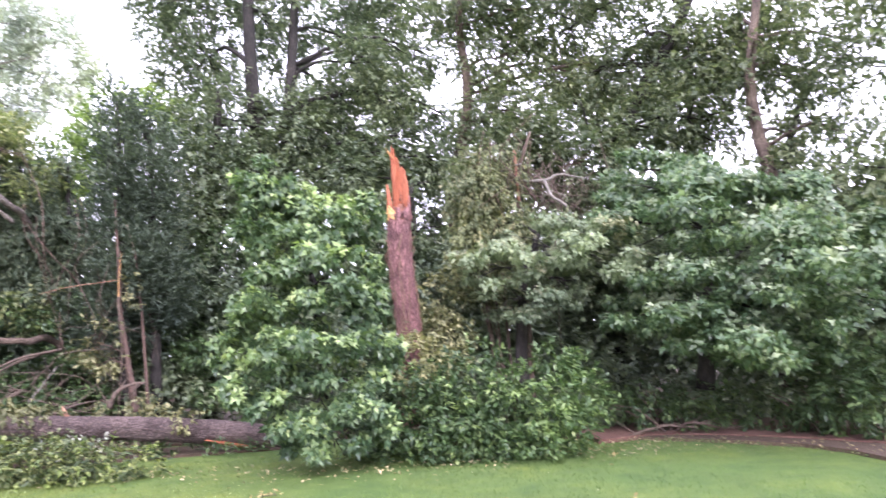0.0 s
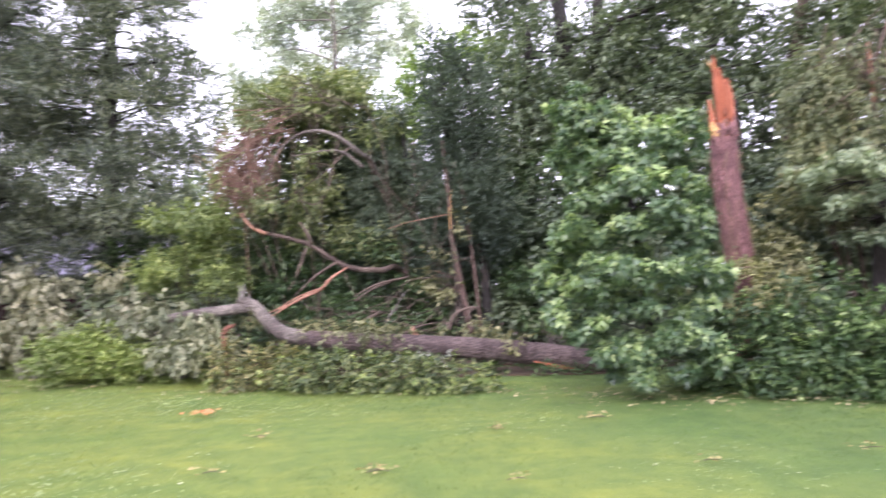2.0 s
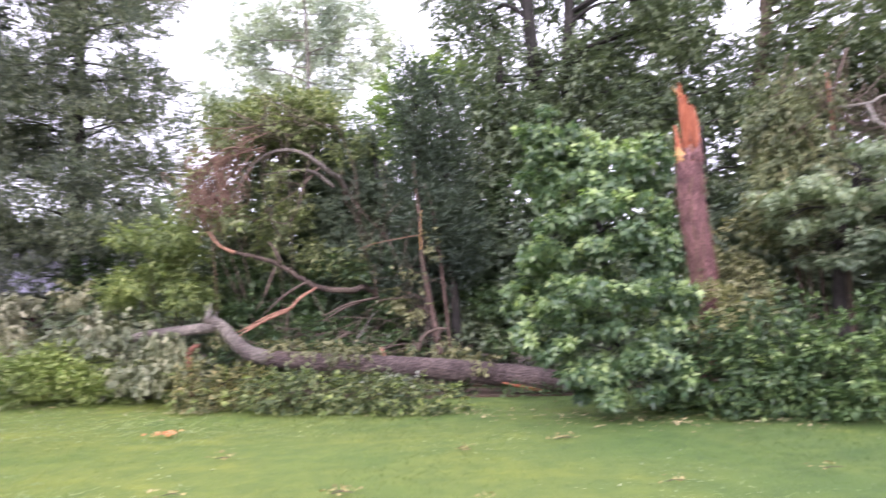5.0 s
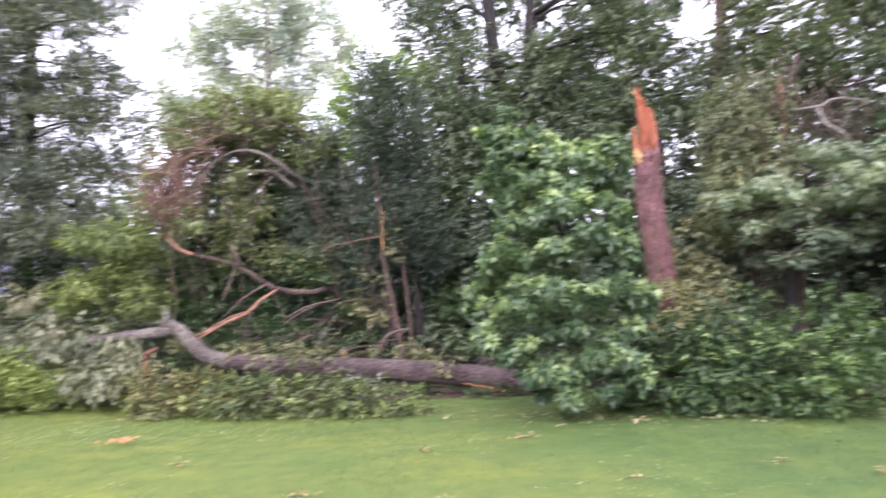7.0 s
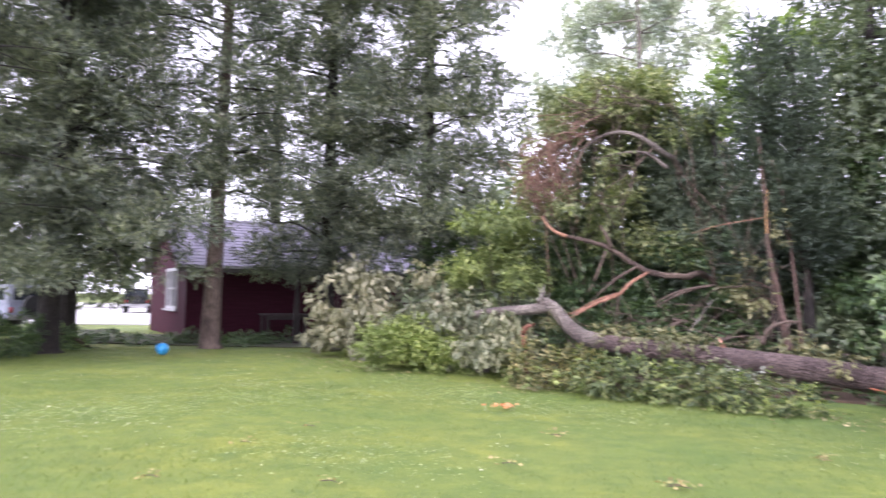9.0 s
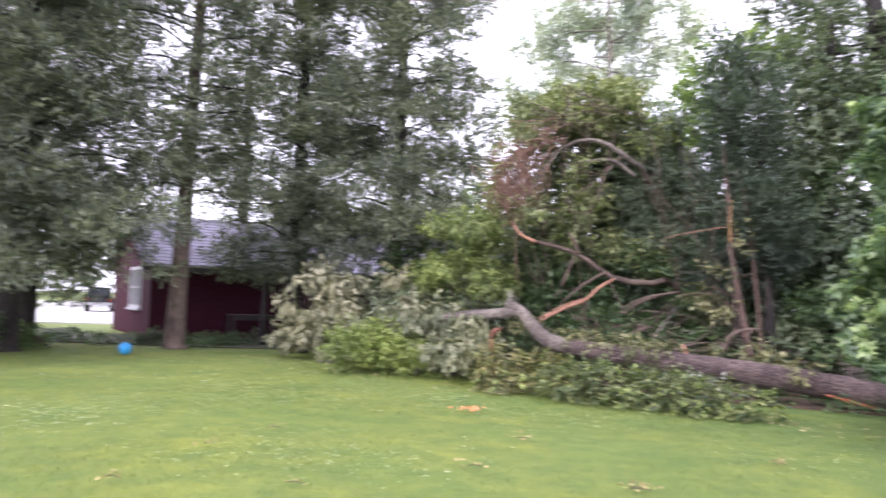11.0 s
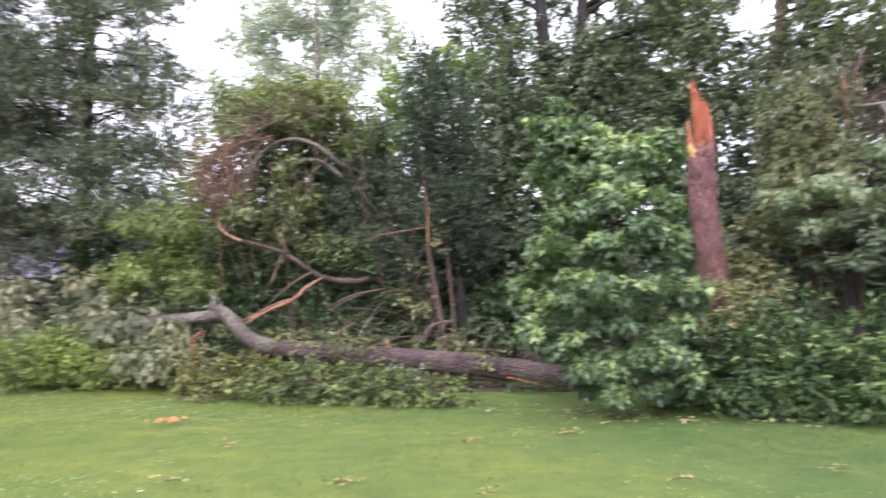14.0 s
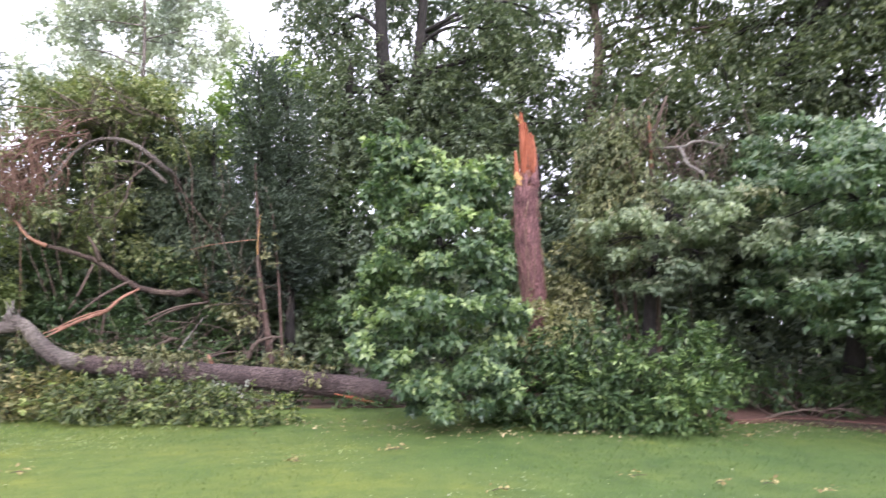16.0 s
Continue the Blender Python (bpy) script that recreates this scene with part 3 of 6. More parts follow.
    arr = leaf_arrays(b.reshape(-1, 3), al.reshape(-1, 3), up.reshape(-1, 3), s.ravel(), NEEDLE)
    child("crown", mesh_of("crown", *arr, M_CONIFER), t)
    return t


M_TRUNK = bark_material("conifer_bark", (0.08, 0.058, 0.046), (0.25, 0.19, 0.155), 7.0, 0.02)
conifer((-9.10, 19.12, 0.0), 18.5, 2.9, 4.3, 11, (0.4, 0.2), 0.95, -0.2)
conifer((-6.55, 21.59, 0.04), 19.0, 3.2, 2.0, 12, (0.1, 0.3), 1.15, -0.3)
conifer((-3.48, 21.78, 0.08), 18.5, 3.4, 1.3, 13, (0.2, 0.0), 1.55, -0.5, 0.75)
conifer((-12.16, 16.56, 0.21), 17.5, 4.2, 1.9, 14, (0.2, 0.1), 1.1, -0.5, 1.0)
conifer((-12.81, 12.71, 0.19), 16.5, 3.8, 1.6, 15, (0, 0), 0.6, -0.35)
conifer((-13.16, 18.64, 0.0), 16.5, 3.2, 2.4, 16, (0.1, 0), 1.2, -0.45, 1.0)
conifer((-10.54, 27.63, -0.42), 14.0, 2.6, 3.6, 17, (0, 0), 0.4, -0.2)
tree("sapling", [(-7.41, 21.40, 0.0), (-7.35, 21.23, 0.88), (-7.31, 21.24, 2.05)], [0.11, 0.09, 0.05], [(-7.37, 21.22, 2.72, 1.33, 0.68), (-6.19, 21.80, 2.95, 1.08, 0.72)], M_BARK_DARK, M_CONIFER, "thin bare-stemmed sapling with a low dark crown", "tree", seed=21,
     crown=dict(per_m2=40, leaves=12, reach=0.36, size=0.105, shape=NEEDLE, droop=0.2))


# ---- fallen tree ----
def splinters(parent, base, axis, n, length, r, spread, material, seed, name="splinter"):
    """Torn slivers of wood standing out of a break."""
    rnd = np.random.default_rng(seed)
    axis = unit(np.asarray(axis, float))
    for i in range(n):
        a = np.asarray(base, float) + rnd.normal(0, spread, 3)
        d = unit(axis + rnd.normal(0, 0.16, 3))
        ln = length * rnd.uniform(0.35, 1.0)
        tube(name, [a, a + d * ln * 0.5 + rnd.normal(0, 0.01, 3), a + d * ln], [r * rnd.uniform(0.6, 1.2), r * 0.6, 0.003], material, parent, sides=5, steps=2, rough=0.25, rnd=rnd)


def fallen_tree():
    t = thing("fallen_tree", (0, 0, 0), "fallen tree trunk with rough grey-brown bark lying on the lawn's edge", "fallen tree")
    line = [(6.22, 11.30, 0.13), (5.40, 11.64, 0.28), (4.37, 12.06, 0.42), (3.09, 12.59, 0.55), (1.78, 13.12, 0.66), (1.08, 13.41, 0.72)]
    tube("trunk", line, [0.2, 0.2, 0.195, 0.172, 0.152, 0.145], M_BARK, t, sides=28, steps=14, rough=0.06, wobble=0.006, rnd=np.random.default_rng(3))
    tube("bent_limb", [(1.23, 13.35, 0.70), (0.79, 13.53, 0.82), (0.50, 13.65, 1.07), (0.29, 13.73, 1.32), (0.01, 13.85, 1.49)], [0.145, 0.14, 0.125, 0.11, 0.09], M_GREYBARK, t, "paler grey limb bent upward", sides=16, steps=6, rough=0.05)
    tube("long_limb", [(0.25, 13.75, 1.34), (-0.20, 13.93, 1.28), (-0.99, 14.26, 1.20), (-1.72, 14.75, 1.04), (-2.76, 15.41, 0.91), (-3.87, 16.00, 0.82)], [0.11, 0.1, 0.09, 0.08, 0.055, 0.02], M_GREYBARK, t, "grey limb lying level to the side", sides=12, steps=6, rough=0.05)
    splinters(t, (0.12, 13.80, 1.49), (-0.3, 0, 1), 6, 0.28, 0.03, 0.05, M_GREYTWIG, 5)
    # the torn underside at the butt
    tube("torn_strip", [(4.91, 11.58, 0.22), (5.29, 11.52, 0.13), (5.67, 11.47, 0.06), (5.99, 11.44, 0.02)], [0.012, 0.03, 0.042, 0.02], M_SPLIT, t, "orange torn strip of wood", sides=8, steps=5, rough=0.3)
    tube("torn_strip", [(5.44, 11.44, -0.02), (5.74, 11.43, -0.06), (6.06, 11.41, -0.06)], [0.01, 0.02, 0.008], M_SPLIT, t, "orange torn strip of wood", sides=7, steps=4, rough=0.3)
    splinters(t, (5.92, 11.42, -0.02), (1, -0.5, -0.02), 7, 0.45, 0.03, 0.05, M_SPLIT, 6)
    splinters(t, (6.22, 11.30, 0.16), (1, -0.45, 0.0), 7, 0.3, 0.04, 0.07, M_SPLIT, 7)
    # small stubs and shoots on the trunk
    tube("broken_stub", [(3.09, 12.59, 0.60), (3.05, 12.60, 0.76), (3.0, 12.62, 0.88)], [0.045, 0.034, 0.008], M_TORN, t, "torn broken stub", sides=7, steps=3, rough=0.2)
    tube("side_twig", [(2.90, 12.66, 0.77), (3.45, 13.60, 0.83), (3.80, 13.71, 0.87)], [0.03, 0.022, 0.01], M_TWIG, t, sides=6)
    for i, (a, b, c) in enumerate((((4.78, 11.89, 0.39), (4.82, 11.88, 0.62), (4.88, 11.85, 0.71)), ((3.96, 12.23, 0.72), (4.01, 12.21, 0.89), (4.09, 12.17, 0.96)), ((1.48, 13.24, 0.71), (1.52, 13.23, 0.90), (1.63, 13.18, 0.96)))):
        tube("shoot", [a, b, c], [0.012, 0.009, 0.004], M_TWIG, t, sides=5)
    foliage("foliage", [(4.66, 11.83, 0.58, 0.22, 0.18), (4.23, 12.74, 0.79, 0.28, 0.13), (1.45, 13.46, 0.84, 0.43, 0.15), (2.77, 12.73, 0.76, 0.31, 0.10), (2.03, 13.08, 0.85, 0.46, 0.09), (2.40, 12.91, 0.81, 0.46, 0.09), (3.51, 13.06, 0.69, 0.24, 0.09), (2.96, 12.48, 0.51, 0.16, 0.22), (4.48, 12.33, 0.66, 0.23, 0.08), (1.02, 14.00, 0.82, 0.27, 0.16), (0.29, 13.94, 1.13, 0.22, 0.15)], M_DRYGREEN, t, "drying leaves clinging to the trunk", per_m2=60, leaves=7, reach=0.12, size=0.075, shape=OVAL, droop=0.5, seed=31)


M_BRUSH = leaf_material("dry_brush_leaf", (0.04, 0.065, 0.016), (0.13, 0.15, 0.036), (0.33, 0.29, 0.1), 0.3, 0.5, 2.2)
M_BRUSH2 = leaf_material("crushed_brush_leaf", (0.028, 0.056, 0.014), (0.075, 0.118, 0.028), (0.22, 0.26, 0.075), 0.3, 0.42, 2.2)
M_PALELEAF = leaf_material("pale_leaf_underside", (0.24, 0.27, 0.22), (0.38, 0.41, 0.36), (0.55, 0.57, 0.52), 0.2, 0.6)
M_CREEPER = leaf_material("creeper_leaf", (0.06, 0.085, 0.035), (0.115, 0.15, 0.06), (0.2, 0.235, 0.105), 0.3, 0.5, 1.2)
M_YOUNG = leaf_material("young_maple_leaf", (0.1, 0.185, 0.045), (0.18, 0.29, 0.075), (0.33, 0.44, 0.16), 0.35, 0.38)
M_SHRUB2 = leaf_material("young_shrub_leaf", (0.035, 0.08, 0.02), (0.065, 0.135, 0.035), (0.14, 0.23, 0.05), 0.3, 0.4)
M_WILT2 = leaf_material("hanging_wilted_leaf", (0.07, 0.095, 0.04), (0.14, 0.165, 0.08), (0.26, 0.275, 0.15), 0.2, 0.6)
M_VINE2 = leaf_material("round_bush_leaf", (0.085, 0.135, 0.028), (0.16, 0.225, 0.052), (0.29, 0.35, 0.1), 0.32, 0.45, 0.9)
M_WOOD2 = leaf_material("light_woodland_leaf", (0.06, 0.09, 0.046), (0.108, 0.148, 0.074), (0.18, 0.222, 0.115), 0.38, 0.5, 0.4)
M_LIMETREE = leaf_material("lime_tree_leaf", (0.09, 0.16, 0.025), (0.15, 0.25, 0.04), (0.24, 0.35, 0.07), 0.4, 0.5, 0.4)
M_BROWNBARK = bark_material("brown_limb_bark", (0.075, 0.052, 0.042), (0.26, 0.19, 0.15), 14.0, 0.03, (0.4, 0.8, 1))
M_GREYBARK = bark_material("grey_limb_bark", (0.1, 0.085, 0.075), (0.44, 0.38, 0.33), 14.0, 0.04, (0.4, 0.8, 1))
M_DRYGREEN = leaf_material("drying_leaf", (0.085, 0.1, 0.035), (0.16, 0.175, 0.066), (0.29, 0.295, 0.13), 0.25, 0.6)
fallen_tree()


# ---- the snag that it broke from ----
def snag():
    base = np.array((8.10, 10.03, 1.19))
    base[2] = 0
    t = thing("broken_snag", base, "tall snapped tree stump with torn orange heartwood on top", "tree stump")
    rnd = np.random.default_rng(9)
    pts = np.array([(base[0], base[1], -0.05), (8.07, 10.06, 1.59), (8.03, 10.09, 2.20), (7.96, 10.14, 3.02), (7.95, 10.15, 3.64), (7.95, 10.15, 4.07)]) - base
    bole = tube("trunk", pts, [0.28, 0.23, 0.215, 0.222, 0.222, 0.22], M_SNAGBARK, t, sides=30, steps=10, rough=0.05, rnd=rnd)
    for v in list(bole.data.vertices)[-30:]:  # an uneven broken rim
        v.co.z += rnd.uniform(-0.2, 0.08)
    top = np.array((7.95, 10.15, 4.05)) - base
    right = unit(np.array([math.cos(radians(31)), -math.sin(radians(31)), 0]))
    front = np.array([-right[1] * -1, -right[0], 0]) * -1

    def shell(name, a0, a1, heights, r0, material, label):
        """A torn slab of the trunk's wall: an arc of it, thinning towards an uneven top."""
        bm = bmesh.new()
        heights = np.interp(np.linspace(0, len(heights) - 1, len(heights) * 3), np.arange(len(heights)), heights)
        heights = (heights + rnd.normal(0, 0.03, len(heights)) * (0.3 + heights)).clip(0.01)
        n, m = len(heights), 7
        grid = []
        for i, hgt in enumerate(heights):
            a = a0 + (a1 - a0) * i / (n - 1)
            col = []
            for j in range(m):
                k = j / (m - 1)
                r = r0 * (1 - 0.1 * k) + rnd.normal(0, 0.008)
                z = -0.12 + (hgt + 0.12) * k
                d = right * math.cos(a) + np.array([right[1], -right[0], 0]) * math.sin(a)
                sway = right * (-0.04 * k * k * hgt)
                col.append([bm.verts.new(top + d * (r - th) + sway + [0, 0, z + rnd.normal(0, 0.01)]) for th in (0, 0.11 * (1 - 0.75 * k))])
            grid.append(col)
        for i in range(n - 1):
            for j in range(m - 1):
                for s in (0, 1):
                    q = [grid[i][j][s], grid[i + 1][j][s], grid[i + 1][j + 1][s], grid[i][j + 1][s]]
                    bm.faces.new(q if s == 0 else q[::-1])
            bm.faces.new([grid[i][-1][0], grid[i + 1][-1][0], grid[i + 1][-1][1], grid[i][-1][1]])
        for i in (0, n - 1):
            for j in range(m - 1):
                bm.faces.new([grid[i][j][0], grid[i][j + 1][0], grid[i][j + 1][1], grid[i][j][1]])
        bmesh.ops.recalc_face_normals(bm, faces=bm.faces)
        part(name, bm, material, t, label)

    shell("torn_slab", radians(40), radians(-114), [0.2, 0.45, 0.6, 0.7, 0.82, 0.9, 0.96, 1.05, 1.16, 1.3, 1.2], 0.215, M_SPLIT, "tall torn slab of orange wood")
    shell("torn_prong", radians(150), radians(212), [0.1, 0.3, 0.58, 0.42, 0.16], 0.216, M_SPLIT, "short torn prong of orange wood")
    shell("bark_edge", radians(80), radians(-50), [0.02, 0.06, 0.14, 0.28, 0.38, 0.42, 0.36, 0.2], 0.232, M_SNAGBARK, "bark still standing beside the break")
    shell("pale_break", radians(118), radians(205), [0.02, 0.08, 0.16, 0.1, 0.02], 0.232, M_SPLIT_PALE, "yellow freshly torn sapwood")
    splinters(t, top + right * 0.06 + [0.05, 0.07, 0.3], (-0.08, 0, 1), 6, 0.3, 0.016, 0.06, M_RED_WOOD, 10)
    splinters(t, top + right * -0.1 + [0.1, 0.13, 1.1], (-0.35, 0.1, 1), 3, 0.3, 0.012, 0.02, M_SPLIT_PALE, 12)
    bm = bmesh.new()
    bmesh.ops.create_cone(bm, cap_ends=True, segments=20, radius1=0.2, radius2=0.14, depth=0.24, matrix=Matrix.Translation(top + np.array([0, 0, 0.02])))
    for v in bm.verts:
        v.co += Vector(rnd.normal(0, 0.02, 3))
    part("broken_core", bm, M_RED_WOOD, t, "dark red rotted core")
    # old vine stems on the bark
    for i in range(14):
        a, turn = rnd.uniform(0, 6.28), rnd.normal(0, 0.35)
        line = [p + np.array([math.cos(a + k * turn), math.sin(a + k * turn), 0]) * (0.228) for k, p in enumerate(pts[1:5])]
        tube("vine_stem", line, 0.009, M_VINESTEM, t, sides=5, steps=5, wobble=0.03, rnd=rnd)


M_SNAGBARK = bark_material("red_brown_bark", (0.09, 0.038, 0.044), (0.6, 0.3, 0.3), 9.0, 0.1)
snag()

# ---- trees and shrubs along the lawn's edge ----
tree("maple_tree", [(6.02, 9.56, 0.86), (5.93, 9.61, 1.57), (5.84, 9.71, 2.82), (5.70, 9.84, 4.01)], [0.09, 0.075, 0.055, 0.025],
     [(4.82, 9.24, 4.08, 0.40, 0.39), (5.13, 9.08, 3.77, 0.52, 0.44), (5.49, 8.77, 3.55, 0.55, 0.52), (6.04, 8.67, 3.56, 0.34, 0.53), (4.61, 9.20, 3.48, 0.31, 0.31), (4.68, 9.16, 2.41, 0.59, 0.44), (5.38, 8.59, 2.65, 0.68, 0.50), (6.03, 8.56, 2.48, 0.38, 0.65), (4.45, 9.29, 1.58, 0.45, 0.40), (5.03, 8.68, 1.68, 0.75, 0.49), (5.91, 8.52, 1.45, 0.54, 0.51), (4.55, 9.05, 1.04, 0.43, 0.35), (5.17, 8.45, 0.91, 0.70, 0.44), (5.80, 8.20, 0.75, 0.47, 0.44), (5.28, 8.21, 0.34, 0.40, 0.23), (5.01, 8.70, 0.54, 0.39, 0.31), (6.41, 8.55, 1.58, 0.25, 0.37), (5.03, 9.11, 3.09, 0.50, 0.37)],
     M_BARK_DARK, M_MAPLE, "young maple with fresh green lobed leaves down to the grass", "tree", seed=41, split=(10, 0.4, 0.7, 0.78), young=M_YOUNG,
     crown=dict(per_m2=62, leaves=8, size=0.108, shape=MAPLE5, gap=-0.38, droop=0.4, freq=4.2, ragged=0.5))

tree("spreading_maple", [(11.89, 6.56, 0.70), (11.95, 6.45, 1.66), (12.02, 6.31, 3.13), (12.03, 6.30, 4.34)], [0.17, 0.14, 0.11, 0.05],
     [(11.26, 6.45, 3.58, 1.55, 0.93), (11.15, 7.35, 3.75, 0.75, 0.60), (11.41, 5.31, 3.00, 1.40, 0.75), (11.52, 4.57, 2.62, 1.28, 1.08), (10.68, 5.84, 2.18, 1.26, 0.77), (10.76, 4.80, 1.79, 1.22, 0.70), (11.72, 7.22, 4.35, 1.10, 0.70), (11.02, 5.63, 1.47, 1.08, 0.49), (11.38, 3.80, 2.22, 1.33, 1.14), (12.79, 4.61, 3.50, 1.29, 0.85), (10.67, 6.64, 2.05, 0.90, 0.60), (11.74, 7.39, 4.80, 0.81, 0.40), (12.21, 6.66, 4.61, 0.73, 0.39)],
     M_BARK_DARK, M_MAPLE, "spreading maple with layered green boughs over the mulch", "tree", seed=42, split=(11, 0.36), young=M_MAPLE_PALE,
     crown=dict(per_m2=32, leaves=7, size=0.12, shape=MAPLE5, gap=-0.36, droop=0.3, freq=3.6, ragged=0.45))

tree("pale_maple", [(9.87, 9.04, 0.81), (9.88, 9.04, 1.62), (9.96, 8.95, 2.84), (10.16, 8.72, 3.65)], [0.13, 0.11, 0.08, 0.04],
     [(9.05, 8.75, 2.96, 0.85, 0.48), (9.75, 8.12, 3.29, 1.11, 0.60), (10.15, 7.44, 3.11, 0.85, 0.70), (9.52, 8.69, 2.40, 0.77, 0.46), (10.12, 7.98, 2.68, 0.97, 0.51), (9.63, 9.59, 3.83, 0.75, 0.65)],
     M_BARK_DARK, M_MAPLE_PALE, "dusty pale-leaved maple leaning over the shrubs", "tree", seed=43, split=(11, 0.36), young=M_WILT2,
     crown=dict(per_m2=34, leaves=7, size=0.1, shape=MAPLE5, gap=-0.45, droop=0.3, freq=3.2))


def shrub(name, place, blobs, material, label, seed, category="shrub", group="", stems=7, twig=None, split=None, young=None, share=0.15, **kw):
    base = np.array([place[0], place[1], 0.0])
    t = thing(name, base, label, category, group)
    rnd = np.random.default_rng(seed)
    for i in range(stems):
        x, y, z, rx, rz = blobs[i % len(blobs)]
        tip = np.array([x, y, z]) + unit(rnd.normal(size=3)) * [rx * 0.6, rx * 0.6, rz * 0.5]
        foot = np.array([base[0] + rnd.normal(0, 0.12), base[1] + rnd.normal(0, 0.12), 0.0])
        tip[2] = max(tip[2], 0.25)
        mid = (foot + tip) / 2 + [0, 0, 0.15]
        tube("stem", [foot, mid, tip], [0.022, 0.015, 0.005], twig or M_TWIG, t, origin=tuple(base), sides=6, steps=3, rnd=rnd)
    full = clumps(blobs, *split[:2], seed, *split[2:]) if split else blobs
    foliage("foliage", full, material, t, origin=tuple(base), seed=seed, **kw)
    if young:
        fresh = dict(kw, per_m2=kw["per_m2"] * share, depth=0.05, ragged=0.3)
        foliage("young_foliage", full, young, t, "paler leaves at the twig ends", origin=tuple(base), seed=seed + 500, **fresh)
    return t


shrub("shrub", (7.89, 8.93, 0.0), [(7.22, 8.81, 1.06, 0.90, 0.68), (7.53, 8.01, 0.84, 0.87, 0.70), (7.03, 8.32, 0.41, 0.95, 0.43), (7.66, 7.46, 0.47, 0.72, 0.47), (6.72, 8.95, 0.45, 0.62, 0.53)], M_SHRUB,
      "dense dark green shrub at the foot of the snag", 51, split=(9, 0.38), young=M_YOUNG, per_m2=46, leaves=9, reach=0.19, size=0.09, shape=OVAL, droop=0.15, gap=-0.7, freq=4.0)
shrub("shrub", (9.05, 7.97, 0.0), [(8.26, 7.25, 0.95, 0.87, 0.61), (8.55, 6.90, 0.64, 0.74, 0.52), (8.00, 7.24, 0.39, 0.86, 0.39)], M_SHRUB2,
      "dense mid-green shrub with bright young leaves", 52, split=(9, 0.38), young=M_YOUNG, per_m2=46, leaves=9, reach=0.19, size=0.09, shape=OVAL, droop=0.15, gap=-0.7, freq=4.0)
shrub("dry_creeper", (9.43, 11.50, 0.0), [(8.48, 9.71, 1.85, 0.61, 0.37), (7.41, 9.04, 1.41, 0.79, 0.32), (8.78, 9.98, 2.43, 0.42, 0.53)], M_DRYGREEN,
      "yellowing creeper climbing round the snag", 53, stems=9, per_m2=46, leaves=8, reach=0.2, size=0.09, shape=OVAL, droop=0.3, gap=-0.5, freq=4.5)
shrub("dry_creeper", (9.97, 9.53, 1.20), [(9.86, 9.65, 4.68, 0.50, 0.46), (9.92, 9.29, 3.81, 0.50, 0.54), (9.67, 9.69, 4.06, 0.43, 0.54), (9.84, 9.52, 2.98, 0.54, 0.54), (9.40, 9.78, 4.70, 0.39, 0.56), (9.82, 9.60, 5.05, 0.43, 0.45), (9.27, 9.73, 3.81, 0.34, 0.58), (9.83, 9.46, 4.15, 0.30, 0.58), (9.11, 9.79, 3.06, 0.31, 0.47), (10.18, 9.36, 5.21, 0.32, 0.32)], M_CREEPER,
      "olive-green creeper hanging below the dead sapling", 58, stems=7, split=(7, 0.45, 1.5, 0.7), young=M_DRYGREEN, share=0.4, per_m2=46, leaves=9, reach=0.22, size=0.075, shape=OVAL, droop=0.9, gap=-0.3, freq=3.5)
shrub("shrub", (11.4, 7.1, 0.0), [(11.15, 7.35, 0.55, 0.55, 0.4), (11.6, 6.7, 0.5, 0.5, 0.4)], M_SHRUB,
      "low shaded shrub on the mulch", 54, per_m2=40, leaves=8, reach=0.22, size=0.11, shape=OVAL, gap=-0.4)
shrub("shrub", (11.2, 7.0, 0.0), [(10.65, 7.62, 0.41, 0.43, 0.32), (11.51, 7.20, 0.50, 0.57, 0.29), (11.98, 6.81, 0.33, 0.47, 0.25)], M_SHRUB2, "low leafy plant drooping over the mulch", 60, stems=5, split=(6, 0.45), per_m2=40, leaves=8, reach=0.18, size=0.09, shape=OVAL, droop=0.4, gap=-0.3, freq=3.5)
shrub("shrub", (12.2, 4.8, 0.0), [(12.1, 5.5, 0.6, 0.7, 0.5), (12.2, 4.7, 0.72, 0.75, 0.6), (12.1, 3.9, 0.7, 0.8, 0.65)], M_SHRUB,
      "low shaded shrub on the mulch", 55, per_m2=40, leaves=8, reach=0.22, size=0.11, shape=OVAL, gap=-0.4)

# Added shrub, not seen, that darkens the shaded end of the roof.
shrub("dark_filler_shrub", (-2.19, 20.54, 0.18), [(-2.88, 20.45, 2.43, 0.74, 0.74), (-2.09, 20.55, 2.85, 0.74, 0.82), (-1.57, 20.39, 1.96, 0.73, 0.81), (-2.35, 20.32, 1.31, 0.97, 0.73)], M_SHRUB, "dark leafy shrub added to darken the shaded roof end", 59, per_m2=24, leaves=9, reach=0.26, size=0.14, shape=OVAL, gap=-0.6)
shrub("lime_shrub", (-2.88, 16.21, 0.0), [(-3.07, 14.64, 0.43, 0.65, 0.45), (-2.32, 14.57, 0.50, 0.58, 0.47), (-2.80, 15.00, 0.70, 0.72, 0.34), (-1.65, 14.26, 0.31, 0.45, 0.29)], M_LIME,
      "bright lime-green shrub at the lawn's edge", 61, split=(9, 0.42), per_m2=56, leaves=9, reach=0.2, size=0.08, shape=OVAL, droop=0.1, gap=-0.8, freq=4.0)

